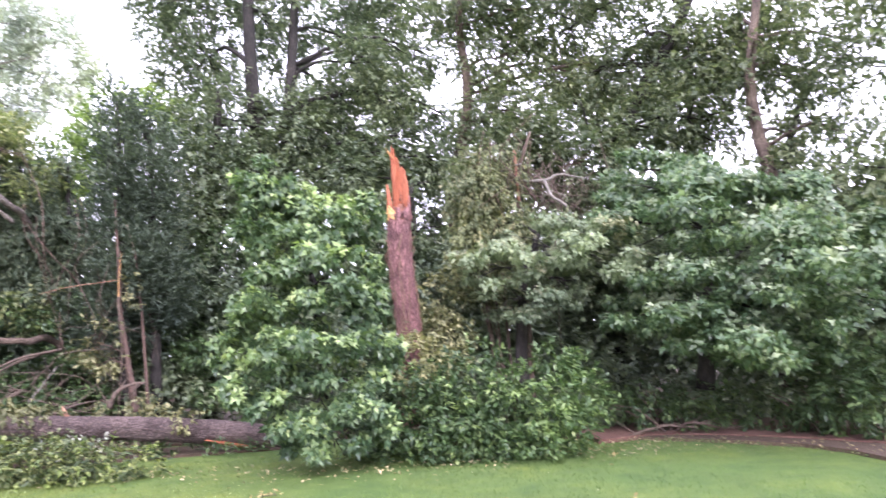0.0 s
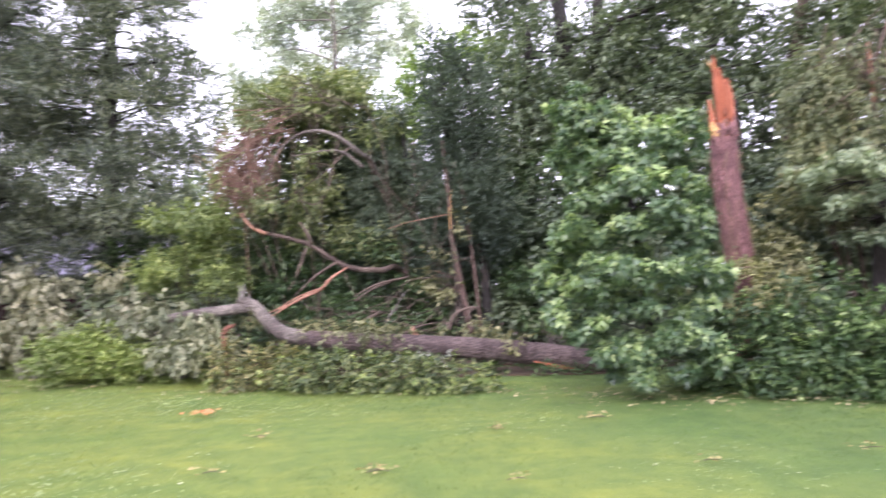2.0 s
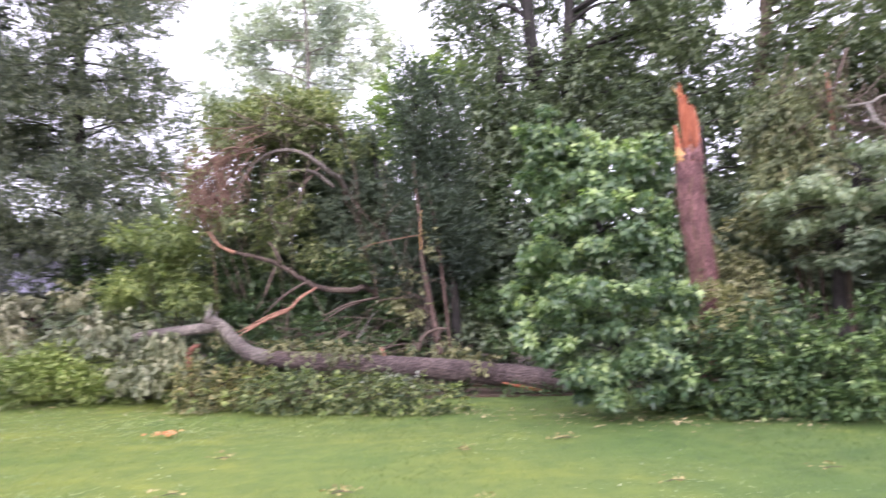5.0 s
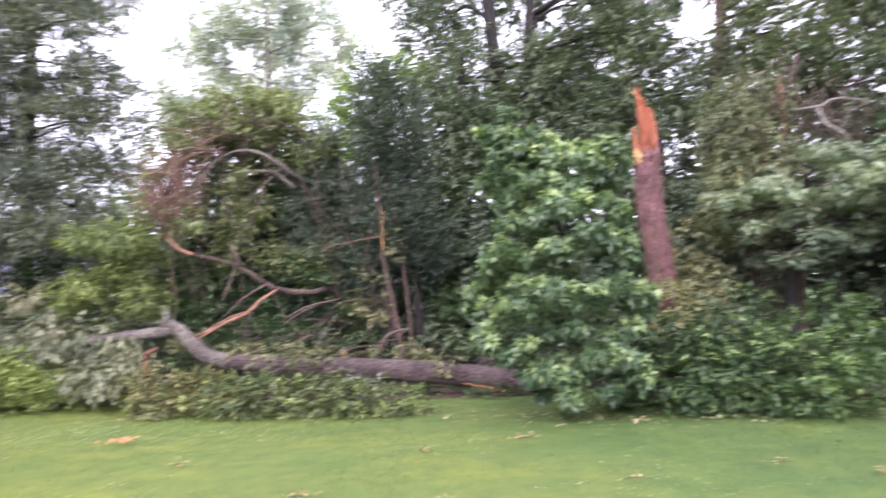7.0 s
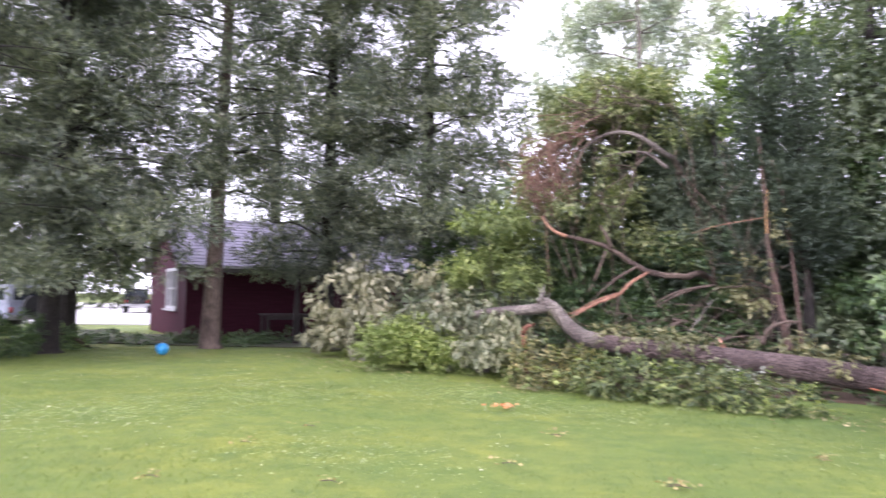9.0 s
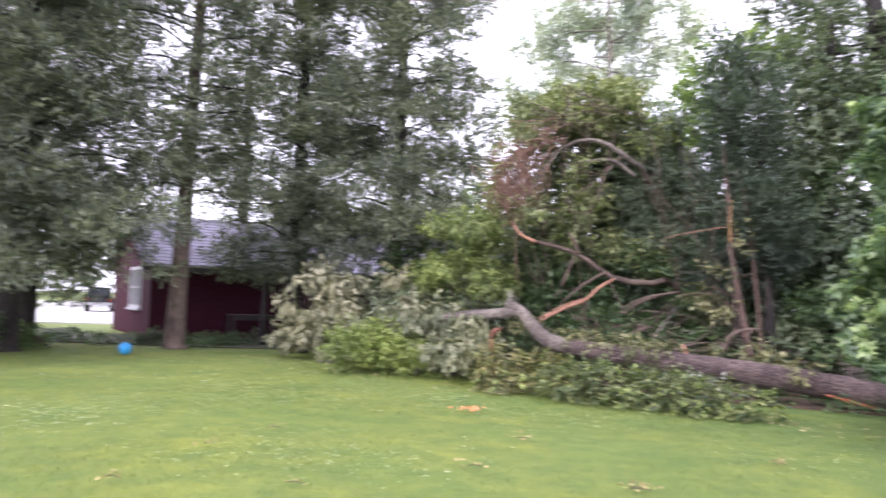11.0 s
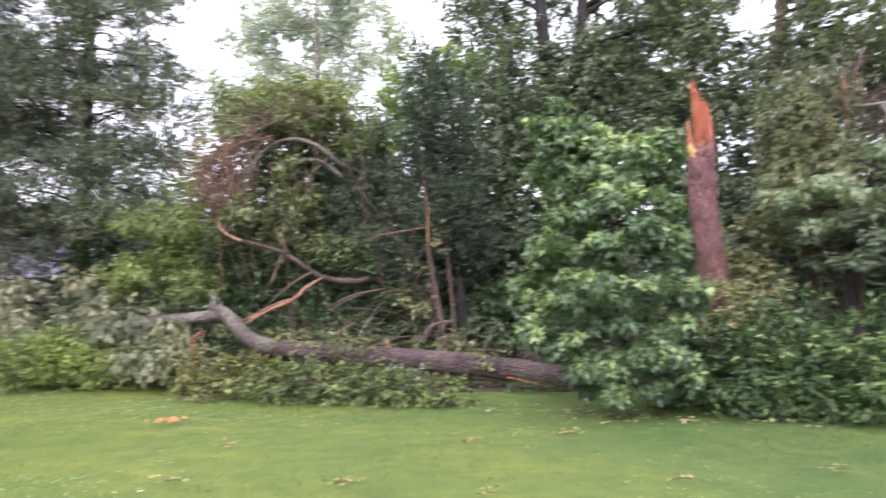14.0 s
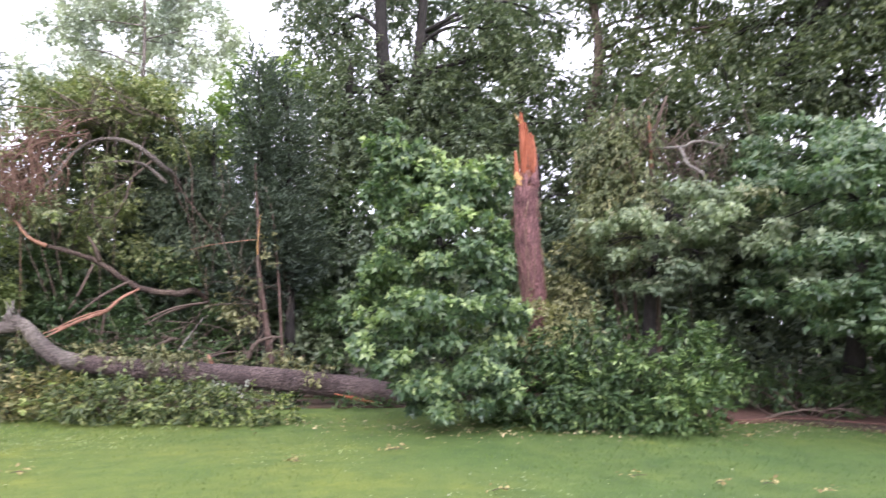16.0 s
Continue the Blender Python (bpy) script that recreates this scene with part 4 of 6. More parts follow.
shrub("fallen_oak_bough", (-5.45, 18.97, 0.0), [(-4.79, 17.72, 1.50, 0.75, 0.67), (-5.04, 17.35, 0.74, 0.54, 0.60), (-3.66, 17.28, 1.65, 0.70, 0.45), (-2.42, 16.28, 1.73, 0.59, 0.49), (-4.01, 16.58, 0.79, 0.81, 0.61), (-2.35, 15.88, 1.10, 0.76, 0.44), (-4.82, 18.03, 1.88, 0.56, 0.41)], M_WILT,
      "fallen oak bough with wilted pale grey-green leaves", 62, "fallen bough", twig=M_GREYTWIG, stems=12, split=(7, 0.42), per_m2=44, leaves=9, reach=0.26, size=0.125, shape=SHAGGY, level=1.4, flat=0.7, droop=0.8, gap=-0.2, freq=4.0)
shrub("fallen_oak_bough", (-0.99, 14.68, 0.0), [(-1.09, 14.21, 0.71, 0.68, 0.51), (-0.56, 13.64, 0.54, 0.54, 0.41), (-1.46, 14.58, 0.57, 0.52, 0.37), (-1.97, 14.92, 0.89, 0.54, 0.33), (-1.58, 14.47, 1.26, 0.48, 0.30), (-0.91, 13.82, 1.08, 0.39, 0.22), (-2.71, 15.12, 1.11, 0.49, 0.32)], M_WILT2,
      "fallen oak bough with hanging wilted leaves", 63, "fallen bough", twig=M_GREYTWIG, stems=10, split=(7, 0.42), per_m2=46, leaves=9, reach=0.24, size=0.115, shape=SHAGGY, level=1.5, flat=0.7, droop=0.8, gap=-0.45, freq=3.5)
for k, (spot, blobs) in enumerate((((0.13, 12.91, 0.0), [(-0.20, 12.95, 0.54, 0.27, 0.14), (0.03, 12.55, 0.19, 0.59, 0.24), (0.61, 12.43, 0.36, 0.54, 0.26)]), ((1.52, 11.94, 0.0), [(1.21, 11.68, 0.26, 0.65, 0.26), (1.81, 11.39, 0.25, 0.64, 0.26)]), ((2.99, 11.14, 0.0), [(2.42, 10.97, 0.23, 0.67, 0.23), (3.08, 10.59, 0.20, 0.61, 0.19), (3.49, 10.45, 0.16, 0.35, 0.16)]))):
    shrub("brush_heap", spot, blobs, (M_BRUSH, M_BRUSH2, M_BRUSH2)[k], ("yellowing leafy brush crushed under the fallen trunk", "green leafy brush spilling before the fallen trunk", "green leafy brush spilling before the fallen trunk")[k], 64 + k,
          "brush", "brush along the fallen trunk", young=M_LIME, share=0.1, per_m2=96, leaves=9, reach=0.16, size=0.072, shape=OVAL, droop=0.2, gap=-0.6, freq=5.0)

shrub("pale_leaves", (2.9, 10.9, 0.0), [(2.84, 11.07, 0.42, 0.14, 0.06), (2.61, 11.08, 0.33, 0.08, 0.04), (3.15, 11.02, 0.44, 0.07, 0.04), (2.42, 11.13, 0.38, 0.06, 0.04)], M_PALELEAF, "upturned whitish leaves on the crushed brush", 67, "leaves", stems=2, per_m2=120, leaves=6, reach=0.08, size=0.06, shape=OVAL, droop=0.2)
shrub("brush_heap", (2.24, 14.77, 0.62), [(0.97, 14.91, 0.83, 0.71, 0.31), (1.91, 14.92, 0.96, 0.71, 0.38), (2.71, 14.79, 0.80, 0.71, 0.29), (3.75, 14.76, 0.77, 0.72, 0.29), (1.43, 16.18, 1.66, 0.77, 0.51)], M_SHRUB, "dark leafy brush behind the fallen trunk", 68,
      "brush", "brush along the fallen trunk", per_m2=44, leaves=8, reach=0.2, size=0.11, shape=OVAL, droop=0.2, gap=-0.4, freq=4.0)
# Crushed leaves, also placed to darken the shadow under the trunk.
shrub("brush_heap", (4.62, 11.74, -0.06), [(3.98, 12.30, 0.06, 0.51, 0.12), (4.62, 11.85, 0.06, 0.55, 0.11), (5.12, 11.42, 0.03, 0.50, 0.09), (5.53, 11.00, 0.03, 0.39, 0.08)], M_SHRUB, "crushed leaves beneath the fallen trunk, dark for the shadow there", 69,
      "brush", "brush along the fallen trunk", stems=0, per_m2=60, leaves=8, reach=0.14, size=0.07, shape=OVAL, droop=0.2, gap=-0.3, freq=4.0)
shrub("shrub", (2.6, 16.6, 0.0), [(0.68, 16.43, 2.20, 0.72, 0.59), (1.46, 16.26, 1.70, 0.90, 0.62), (2.52, 15.98, 1.35, 0.88, 0.53), (3.45, 15.67, 1.45, 0.74, 0.52), (2.85, 16.22, 2.38, 0.77, 0.54), (3.81, 15.91, 2.46, 0.76, 0.76), (0.57, 16.09, 1.23, 0.63, 0.51), (5.61, 15.65, 1.64, 0.74, 0.87), (6.36, 15.99, 2.67, 0.76, 1.01), (6.30, 14.68, 1.20, 0.69, 0.69), (7.61, 16.08, 4.51, 0.58, 0.77), (6.98, 16.12, 3.85, 0.64, 0.77), (6.80, 13.50, 0.83, 0.38, 0.38), (7.14, 15.22, 2.16, 0.60, 0.72)], M_SHRUB, "dark leafy shrub in the shade behind the broken limb", 70, stems=4, split=(7, 0.42), per_m2=40, leaves=8, reach=0.2, size=0.1, shape=OVAL, droop=0.25, gap=-0.6, freq=3.5)
# Added weeds that keep the shaded gap under the trunk dark.
shrub("gap_filler_weeds", (5.95, 12.58, 0.06), [(5.04, 13.30, -0.00, 0.56, 0.17), (5.45, 12.80, -0.01, 0.55, 0.17), (5.77, 12.22, -0.03, 0.54, 0.16), (6.04, 11.64, -0.04, 0.52, 0.17)], M_SHRUB,
      "dark weeds added to fill the shaded gap behind the fallen trunk", 68, stems=6, per_m2=60, leaves=9, reach=0.16, size=0.08, shape=OVAL, droop=0.2, gap=-0.8, freq=4.0)

# ---- vine-smothered mound ----
shrub("vine_mound", (1.44, 16.18, 0.90), [(-0.31, 15.14, 4.04, 0.18, 0.46), (-0.13, 15.15, 4.71, 0.20, 0.31), (0.26, 15.14, 5.20, 0.31, 0.22), (0.52, 15.03, 3.49, 0.40, 0.19), (-0.25, 15.74, 4.20, 0.25, 0.56), (0.09, 15.94, 5.18, 0.38, 0.35), (0.57, 16.03, 5.75, 0.46, 0.33), (1.44, 16.18, 6.23, 0.64, 0.33), (2.39, 16.06, 5.99, 0.64, 0.39), (0.11, 16.44, 4.00, 0.52, 0.59), (1.38, 16.18, 5.61, 0.90, 0.31), (0.87, 16.42, 5.86, 0.85, 0.65), (1.93, 16.52, 6.11, 1.05, 0.66), (2.84, 16.39, 5.49, 0.92, 0.79), (1.50, 15.32, 4.56, 0.34, 0.24), (1.37, 15.88, 3.81, 0.76, 0.50), (1.79, 16.14, 2.95, 0.77, 0.51), (2.95, 16.12, 2.62, 0.7, 0.5)], M_VINE,
      "tall mound of trees smothered in leafy vines", 71, "vine mound", stems=3, split=(11, 0.34), young=M_LIME, per_m2=44, leaves=9, reach=0.22, size=0.09, shape=OVAL, droop=0.35, gap=-0.5, freq=3.0)
shrub("round_bush", (-0.86, 16.23, 0.86), [(-0.94, 15.82, 2.87, 0.90, 0.78), (-1.23, 15.70, 2.23, 0.62, 0.68), (-0.61, 15.64, 2.06, 0.74, 0.62), (-0.39, 16.04, 3.29, 0.51, 0.51)], M_VINE2,
      "rounded yellow-green bush beside the vine mound", 72, stems=8, split=(8, 0.42), young=M_LIME, per_m2=52, leaves=9, reach=0.2, size=0.09, shape=OVAL, droop=0.3, gap=-0.6, freq=3.5)


def vine_tangle(name, place, starts, ends, n, sag, material, label, seed, r=0.01, bow=(0, 0, 0), loose=0.2, foot=True, name_of="vine", category="vines"):
    """A curtain of bare vine stems hanging between two edges."""
    t = thing(name, (place[0], place[1], 0), label, category)
    rnd = np.random.default_rng(seed)
    s, e = smooth_line(starts, 8), smooth_line(ends, 8)
    for i in range(n):
        a, b = s[rnd.integers(len(s))] + rnd.normal(0, loose, 3), e[rnd.integers(len(e))] + rnd.normal(0, loose * 1.3, 3)
        b[2] = max(b[2], 0.01)
        m1 = a * 0.65 + b * 0.35 + rnd.normal(0, sag, 3) + np.array(bow) * rnd.random()
        m2 = a * 0.3 + b * 0.7 + rnd.normal(0, sag, 3)
        tube(name_of, [a, m1, m2, b], [r, r * rnd.uniform(0.5, 1.5), r * rnd.uniform(0.5, 1.2), r * 0.5], material, t, origin=(place[0], place[1], 0), sides=5, steps=4, rnd=rnd)
    if not foot:
        return
    a = e[len(e) // 2]  # one stem reaches the ground
    tube("vine", [a, (a[0] + 0.1, a[1] + 0.1, a[2] * 0.5), (place[0], place[1], 0)], r, material, t, origin=(place[0], place[1], 0), sides=5)


vine_tangle("vine_curtain", (0.16, 16.04, 0.88), [(1.07, 15.40, 5.22), (0.58, 15.43, 5.16), (0.09, 15.44, 4.71), (-0.15, 15.45, 4.09)], [(0.57, 15.33, 3.78), (0.29, 15.34, 3.44), (-0.04, 15.35, 3.44), (-0.29, 15.34, 3.76)], 130, 0.15, M_VINESTEM, "tangle of bare red-brown vine stems on the mound", 73, bow=(-0.4, -0.25, 0.2))
vine_tangle("vine_curtain", (1.78, 15.84, 0.73), [(0.70, 15.53, 5.65), (1.19, 15.59, 6.03), (1.81, 15.53, 6.02)], [(1.06, 15.30, 5.26), (1.66, 15.25, 5.32), (2.53, 15.33, 5.48)], 34, 0.14, M_TWIG, "matted dry brown vines over the mound's top", 79, 0.008, loose=0.16)


def arched_limb():
    foot = (3.77, 16.61, 0.92)
    o = (foot[0], foot[1], 0)
    t = thing("arched_limb", o, "grey limb arching over the dark hollow under the vines", "branch")
    tube("limb", [o, (3.59, 16.65, 3.02), (3.04, 16.05, 4.37), (2.56, 15.32, 4.58), (2.19, 15.18, 4.82), (1.81, 15.13, 4.97), (1.37, 15.18, 4.94), (0.96, 15.21, 4.66), (0.58, 15.23, 4.07), (0.25, 15.24, 3.55)], [0.09, 0.08, 0.07, 0.06, 0.05, 0.042, 0.034, 0.026, 0.02, 0.008], M_GREYBARK, t, origin=o, sides=9, steps=6, rough=0.12)
    tube("fork", [(2.66, 15.30, 4.24), (2.20, 15.18, 4.54), (1.66, 15.15, 4.53), (1.13, 15.20, 4.44)], [0.045, 0.035, 0.025, 0.008], M_GREYBARK, t, origin=o, sides=7, steps=5, rough=0.12)
    tube("fork", [(2.40, 15.25, 4.71), (1.97, 15.21, 4.18), (1.92, 15.22, 3.60)], [0.03, 0.02, 0.007], M_TWIG, t, origin=o, sides=6, steps=5)


arched_limb()
vine_tangle("vine_curtain", (10.32, 9.44, 1.20), [(9.57, 9.65, 5.30), (9.86, 9.35, 5.54), (10.17, 9.01, 5.56)], [(9.56, 9.51, 4.02), (9.92, 9.14, 4.22), (10.46, 8.82, 4.33)], 22, 0.13, M_STEM, "tangle of dry brown vines hanging among the branches", 74, 0.007)
vine_tangle("twig_heap", (11.2, 9.2, 0.0), [(10.27, 9.31, 5.21), (10.87, 8.95, 5.11), (11.57, 8.54, 4.96)], [(10.52, 9.28, 4.09), (10.98, 9.00, 4.04), (11.61, 8.60, 4.21)], 46, 0.16, M_TWIG, "dark dry twigs matted behind the dead sapling", 75, 0.008, loose=0.22, name_of="twig", category="twigs")

vine_tangle("twig_heap", (2.38, 14.24, 0.66), [(0.73, 15.02, 1.64), (1.67, 14.94, 1.42), (2.59, 14.81, 1.32), (3.59, 14.59, 1.46), (4.54, 14.32, 1.25)], [(0.70, 14.23, 0.69), (1.60, 14.25, 0.62), (2.47, 14.12, 0.60), (3.42, 13.91, 0.59), (4.61, 13.56, 0.53)], 36, 0.22, M_TWIG, "heap of thin broken twigs behind the fallen trunk", 75, 0.0065, loose=0.35, name_of="twig", category="twigs")
vine_tangle("twig_heap", (4.09, 14.35, 0.63), [(4.01, 14.48, 3.65), (4.33, 14.39, 2.84), (4.64, 14.29, 2.27)], [(3.75, 14.35, 1.92), (4.17, 14.23, 1.47), (4.76, 14.14, 1.26)], 9, 0.16, M_TWIG, "thin bare twigs hanging round the stripped stem", 76, 0.005, loose=0.25, name_of="twig", category="twigs")
vine_tangle("vine_curtain", (3.51, 15.23, 0.62), [(2.80, 15.48, 5.27), (3.28, 15.38, 4.88), (3.75, 15.28, 4.37)], [(2.92, 15.36, 3.15), (3.48, 15.13, 2.53), (3.90, 14.93, 2.05)], 7, 0.16, M_STEM, "thin brown vines trailing down the mound", 77, 0.007, loose=0.25)
vine_tangle("vine_curtain", (1.28, 15.79, 0.60), [(0.72, 15.73, 5.04), (1.58, 15.56, 5.20), (2.37, 15.45, 4.94)], [(0.73, 15.63, 3.76), (1.47, 15.47, 3.13), (2.36, 15.35, 4.12)], 11, 0.25, M_TWIG, "crooked grey vine stems in the mound's hollow", 78, 0.012, loose=0.25)


# ---- fallen limbs behind the trunk ----
def broken_limb():
    foot = (4.85, 16.95, 1.46)
    t = thing("broken_limb", (foot[0], foot[1], 0), "broken brown limb propped up behind the fallen trunk", "fallen branch")
    o = (foot[0], foot[1], 0)
    tube("limb", [(0.11, 15.04, 3.21), (0.38, 15.04, 2.85), (0.83, 15.02, 2.74), (1.43, 15.07, 2.55), (1.92, 15.12, 2.24), (2.35, 15.15, 2.03), (2.98, 15.34, 1.98), (3.66, 15.91, 1.90), (foot[0], foot[1], 0.0)], [0.012, 0.034, 0.04, 0.048, 0.055, 0.06, 0.065, 0.075, 0.09], M_BROWNBARK, t, origin=o, sides=10, steps=7, rough=0.14, wobble=0.008)
    tube("torn_end", [(0.05, 15.05, 3.23), (0.26, 14.99, 2.94), (0.57, 14.96, 2.78)], [0.008, 0.024, 0.042], M_TORN, t, "orange-brown torn end", origin=o, sides=8, rough=0.2)
    tube("fork", [(1.49, 15.06, 2.55), (1.36, 14.98, 2.84), (1.24, 14.99, 3.02)], [0.05, 0.035, 0.012], M_TWIG, t, origin=o, sides=7)
    tube("torn_strip", [(2.21, 15.07, 2.05), (1.84, 14.92, 1.82), (1.59, 14.75, 1.59), (1.17, 14.59, 1.42), (0.60, 14.23, 1.12)], [0.03, 0.03, 0.036, 0.032, 0.012], M_TORN, t, "strip of torn orange-brown wood", origin=o, sides=8, steps=5, rough=0.2)
    tube("torn_strip", [(1.46, 14.67, 1.52), (0.93, 14.51, 1.32), (0.56, 14.33, 1.18)], [0.015, 0.022, 0.006], M_TORN, t, origin=o, sides=6, rough=0.2)
    tube("torn_strip", [(1.70, 14.69, 1.66), (1.22, 14.49, 1.51), (0.70, 14.33, 1.25)], [0.012, 0.016, 0.005], M_TORN, t, origin=o, sides=6, rough=0.2)
    tube("hanging_strip", [(1.59, 14.75, 1.59), (1.56, 14.76, 1.19), (1.52, 14.76, 0.78)], [0.03, 0.022, 0.012], M_TWIG, t, origin=o, sides=6)
    for pts in ([(2.06, 15.10, 2.20), (1.56, 15.06, 1.90), (1.08, 15.00, 1.47)], [(1.38, 15.08, 2.49), (1.15, 15.10, 1.89), (1.00, 15.21, 1.59)], [(3.52, 15.02, 1.81), (2.83, 14.86, 1.68), (2.29, 14.76, 1.44)], [(3.23, 15.09, 1.75), (2.74, 14.98, 1.58), (2.19, 14.87, 1.26)]):
        tube("side_branch", pts, [0.03, 0.025, 0.008], M_TWIG, t, origin=o, sides=6, steps=4)


broken_limb()


def dead_branch(pts, r, label, seed, material=None, foot=None, rise=0.4):
    a = foot or pts[0]
    t = thing("dead_branch", (a[0], a[1], 0), label, "branch", "dead branches on the ground")
    rnd = np.random.default_rng(seed)
    o = (a[0], a[1], 0)
    tube("branch", pts, np.linspace(r, r * 0.3, len(pts)), material or M_TWIG, t, origin=o, sides=8, steps=5, rnd=rnd, wobble=0.012)
    line = smooth_line(pts, 4)
    for i in range(5):
        p = line[rnd.integers(1, len(line))]
        d = unit(rnd.normal(size=3) * [1, 1, 0.4] + [0, 0, rise]) * rnd.uniform(0.25, 0.6)
        tube("twig", [p, p + d * 0.5 + rnd.normal(0, 0.04, 3), p + d], [r * 0.3, r * 0.22, 0.003], material or M_TWIG, t, origin=o, sides=5, steps=3, rnd=rnd)


dead_branch([(4.11, 14.04, 0.70), (4.19, 14.01, 0.93), (4.41, 13.94, 1.10), (4.71, 13.84, 1.14)], 0.06, "curved brown branch behind the fallen trunk", 81)
dead_branch([(2.41, 14.43, 0.90), (2.78, 14.57, 1.07), (3.16, 14.49, 1.00), (3.65, 14.37, 0.79)], 0.045, "arched brown branch behind the fallen trunk", 82)
dead_branch([(2.85, 14.35, 0.86), (3.06, 14.31, 1.17), (3.26, 14.26, 1.48)], 0.02, "thin pale dead twig standing up", 83, M_GREYTWIG)
dead_branch([(2.46, 14.73, 1.12), (3.02, 14.62, 1.05), (3.46, 14.52, 0.72)], 0.035, "brown branch in the brush", 84)
stub = thing("bark_slab", (-0.20, 13.25, 0.57)[:2] + (0.0,), "curled slab of red-brown bark stuck in the brush", "bark")
tube("slab", [(0, 0, 0), (-0.02, 0, 0.3), tuple(np.array((-0.26, 13.24, 0.70)) - stub.location), tuple(np.array((-0.27, 13.24, 0.86)) - stub.location), tuple(np.array((-0.19, 13.20, 0.98)) - stub.location), tuple(np.array((-0.07, 13.15, 1.02)) - stub.location)], [0.03, 0.035, 0.045, 0.05, 0.04, 0.012], M_RED_WOOD, stub, sides=9, steps=5, rough=0.4, wobble=0.012)
dead_branch([(10.35, 7.17, 0.0), (10.57, 6.64, 0.19), (10.93, 6.23, 0.14)], 0.03, "brown stick lying on the mulch", 86, rise=0.05)
dead_branch([(11.24, 6.86, 0.0), (11.07, 6.39, 0.22), (11.46, 6.09, 0.10)], 0.03, "brown stick lying on the mulch", 87, rise=0.05)

# ---- stripped stems and the dark cedar behind ----
tree("stripped_sapling", [(4.64, 14.18, 0.59), (4.57, 14.21, 1.03), (4.47, 14.34, 1.82), (4.37, 14.37, 2.50), (4.33, 14.39, 3.30), (4.30, 14.50, 4.01), (4.28, 14.61, 4.73)], [0.075, 0.066, 0.052, 0.04, 0.034, 0.026, 0.012],
     [(3.91, 14.30, 1.92, 0.45, 0.35), (4.06, 14.26, 1.64, 0.33, 0.26)], M_STEM, M_DRYGREEN, "slender stem with bark stripped to pale wood", "tree", seed=91, limb=0.03,
     crown=dict(per_m2=50, leaves=8, reach=0.18, size=0.09, shape=OVAL, droop=0.4, gap=-0.3))
tree("bent_sapling", [(4.94, 14.40, 0.58), (4.89, 14.41, 1.26), (4.82, 14.44, 2.17), (4.75, 14.46, 2.86), (4.65, 14.50, 3.67), (4.49, 14.55, 4.25)], [0.036, 0.03, 0.027, 0.024, 0.02, 0.012],
     [(4.54, 14.32, 2.95, 0.14, 0.36)], M_STEM, M_DRYGREEN, "thin bent brown sapling", "tree", seed=92, limb=0.02,
     crown=dict(per_m2=60, leaves=7, reach=0.12, size=0.08, shape=OVAL, droop=0.4))
pale = thing("peeled_bark", (4.32, 14.27, 0.58)[:2] + (0.0,), "strip of pale peeled wood on the slender stem", "bark")
o_peel = tuple(pale.location)
tube("strip", [(4.35, 14.31, 3.63), (4.31, 14.32, 3.18), (4.32, 14.32, 2.72), (4.36, 14.30, 2.38)], [0.004, 0.008, 0.016, 0.006], M_SPLIT_PALE, pale, origin=o_peel, sides=6, rough=0.2)
tube("strip", [(4.33, 14.30, 2.78), (4.31, 14.29, 2.61), (4.39, 14.30, 1.70), (o_peel[0], o_peel[1], 0)], [0.028, 0.03, 0.02, 0.015], M_TWIG, pale, origin=o_peel, sides=6)
tube("snapped_twig", [(4.29, 14.35, 3.10), (3.88, 14.41, 3.03), (3.42, 14.43, 2.94), (2.99, 14.53, 2.81)], [0.009, 0.007, 0.006, 0.003], M_TORN, pale, origin=o_peel, sides=6)


def cedar(stem_top, foot, width, seed, label, spray=None, droop=-0.4):
    f = np.array([foot[0], foot[1], 0.0])
    top = np.array(stem_top)
    h = top[2]
    bl = []
    for k in range(9):
        z = h * (0.36 + 0.62 * k / 8)
        w = width * (1.05 - 0.8 * (k / 8)) + 0.1
        p = f + (top - f) * (z / h)
        bl.append((p[0] + 0.25 * math.sin(k * 2.1 + seed), p[1] + 0.2 * math.cos(k * 1.7), z, w, h * 0.1))
    tree("cedar", [tuple(f), tuple(f + (top - f) * 0.5), tuple(top)], [0.13, 0.09, 0.02], bl, M_BARK_DARK, spray or M_CEDAR, label, "tree", seed=seed,
         crown=dict(per_m2=60, leaves=13, reach=0.32, size=0.11, shape=NEEDLE, droop=droop, gap=-0.6, freq=3.0))


cedar((4.39, 15.00, 6.89), (4.75, 14.99, 0.54), 0.5, 93, "dark upright cedar behind the stripped stems")
cedar((5.09, 15.09, 6.63), (5.34, 15.00, 0.55), 0.45, 94, "dark upright cedar behind the stripped stems")
cedar((3.83, 16.44, 5.8), (4.2, 16.55, 0.0), 0.6, 95, "narrow drooping grey-green cedar", M_CEDAR_GREY, 0.5)
cedar((2.95, 16.5, 5.65), (3.3, 16.75, 0.0), 0.62, 96, "drooping grey-green cedar leaning on the vine mound", M_CEDAR_GREY, 0.6)


# ---- woods behind ----
def wood_tree(foot, d, stem_px, blobs, r, mat, seed, label, bark=None, gap=-0.4, per=24, size=0.135, fr=1.6, group="trees of the wood"):
    stem = [(foot[0], foot[1], -0.02)] + stem_px
    n = len(stem)
    tree("woodland_tree", stem, list(np.linspace(r, r * 0.45, n)), blobs, bark or M_BARK_DARK, mat, label, "tree", group, seed=seed,
         crown=dict(per_m2=per * 1.08, leaves=9, reach=0.36, size=size, shape=OVAL, gap=gap, droop=0.25, freq=fr, depth=0.4))


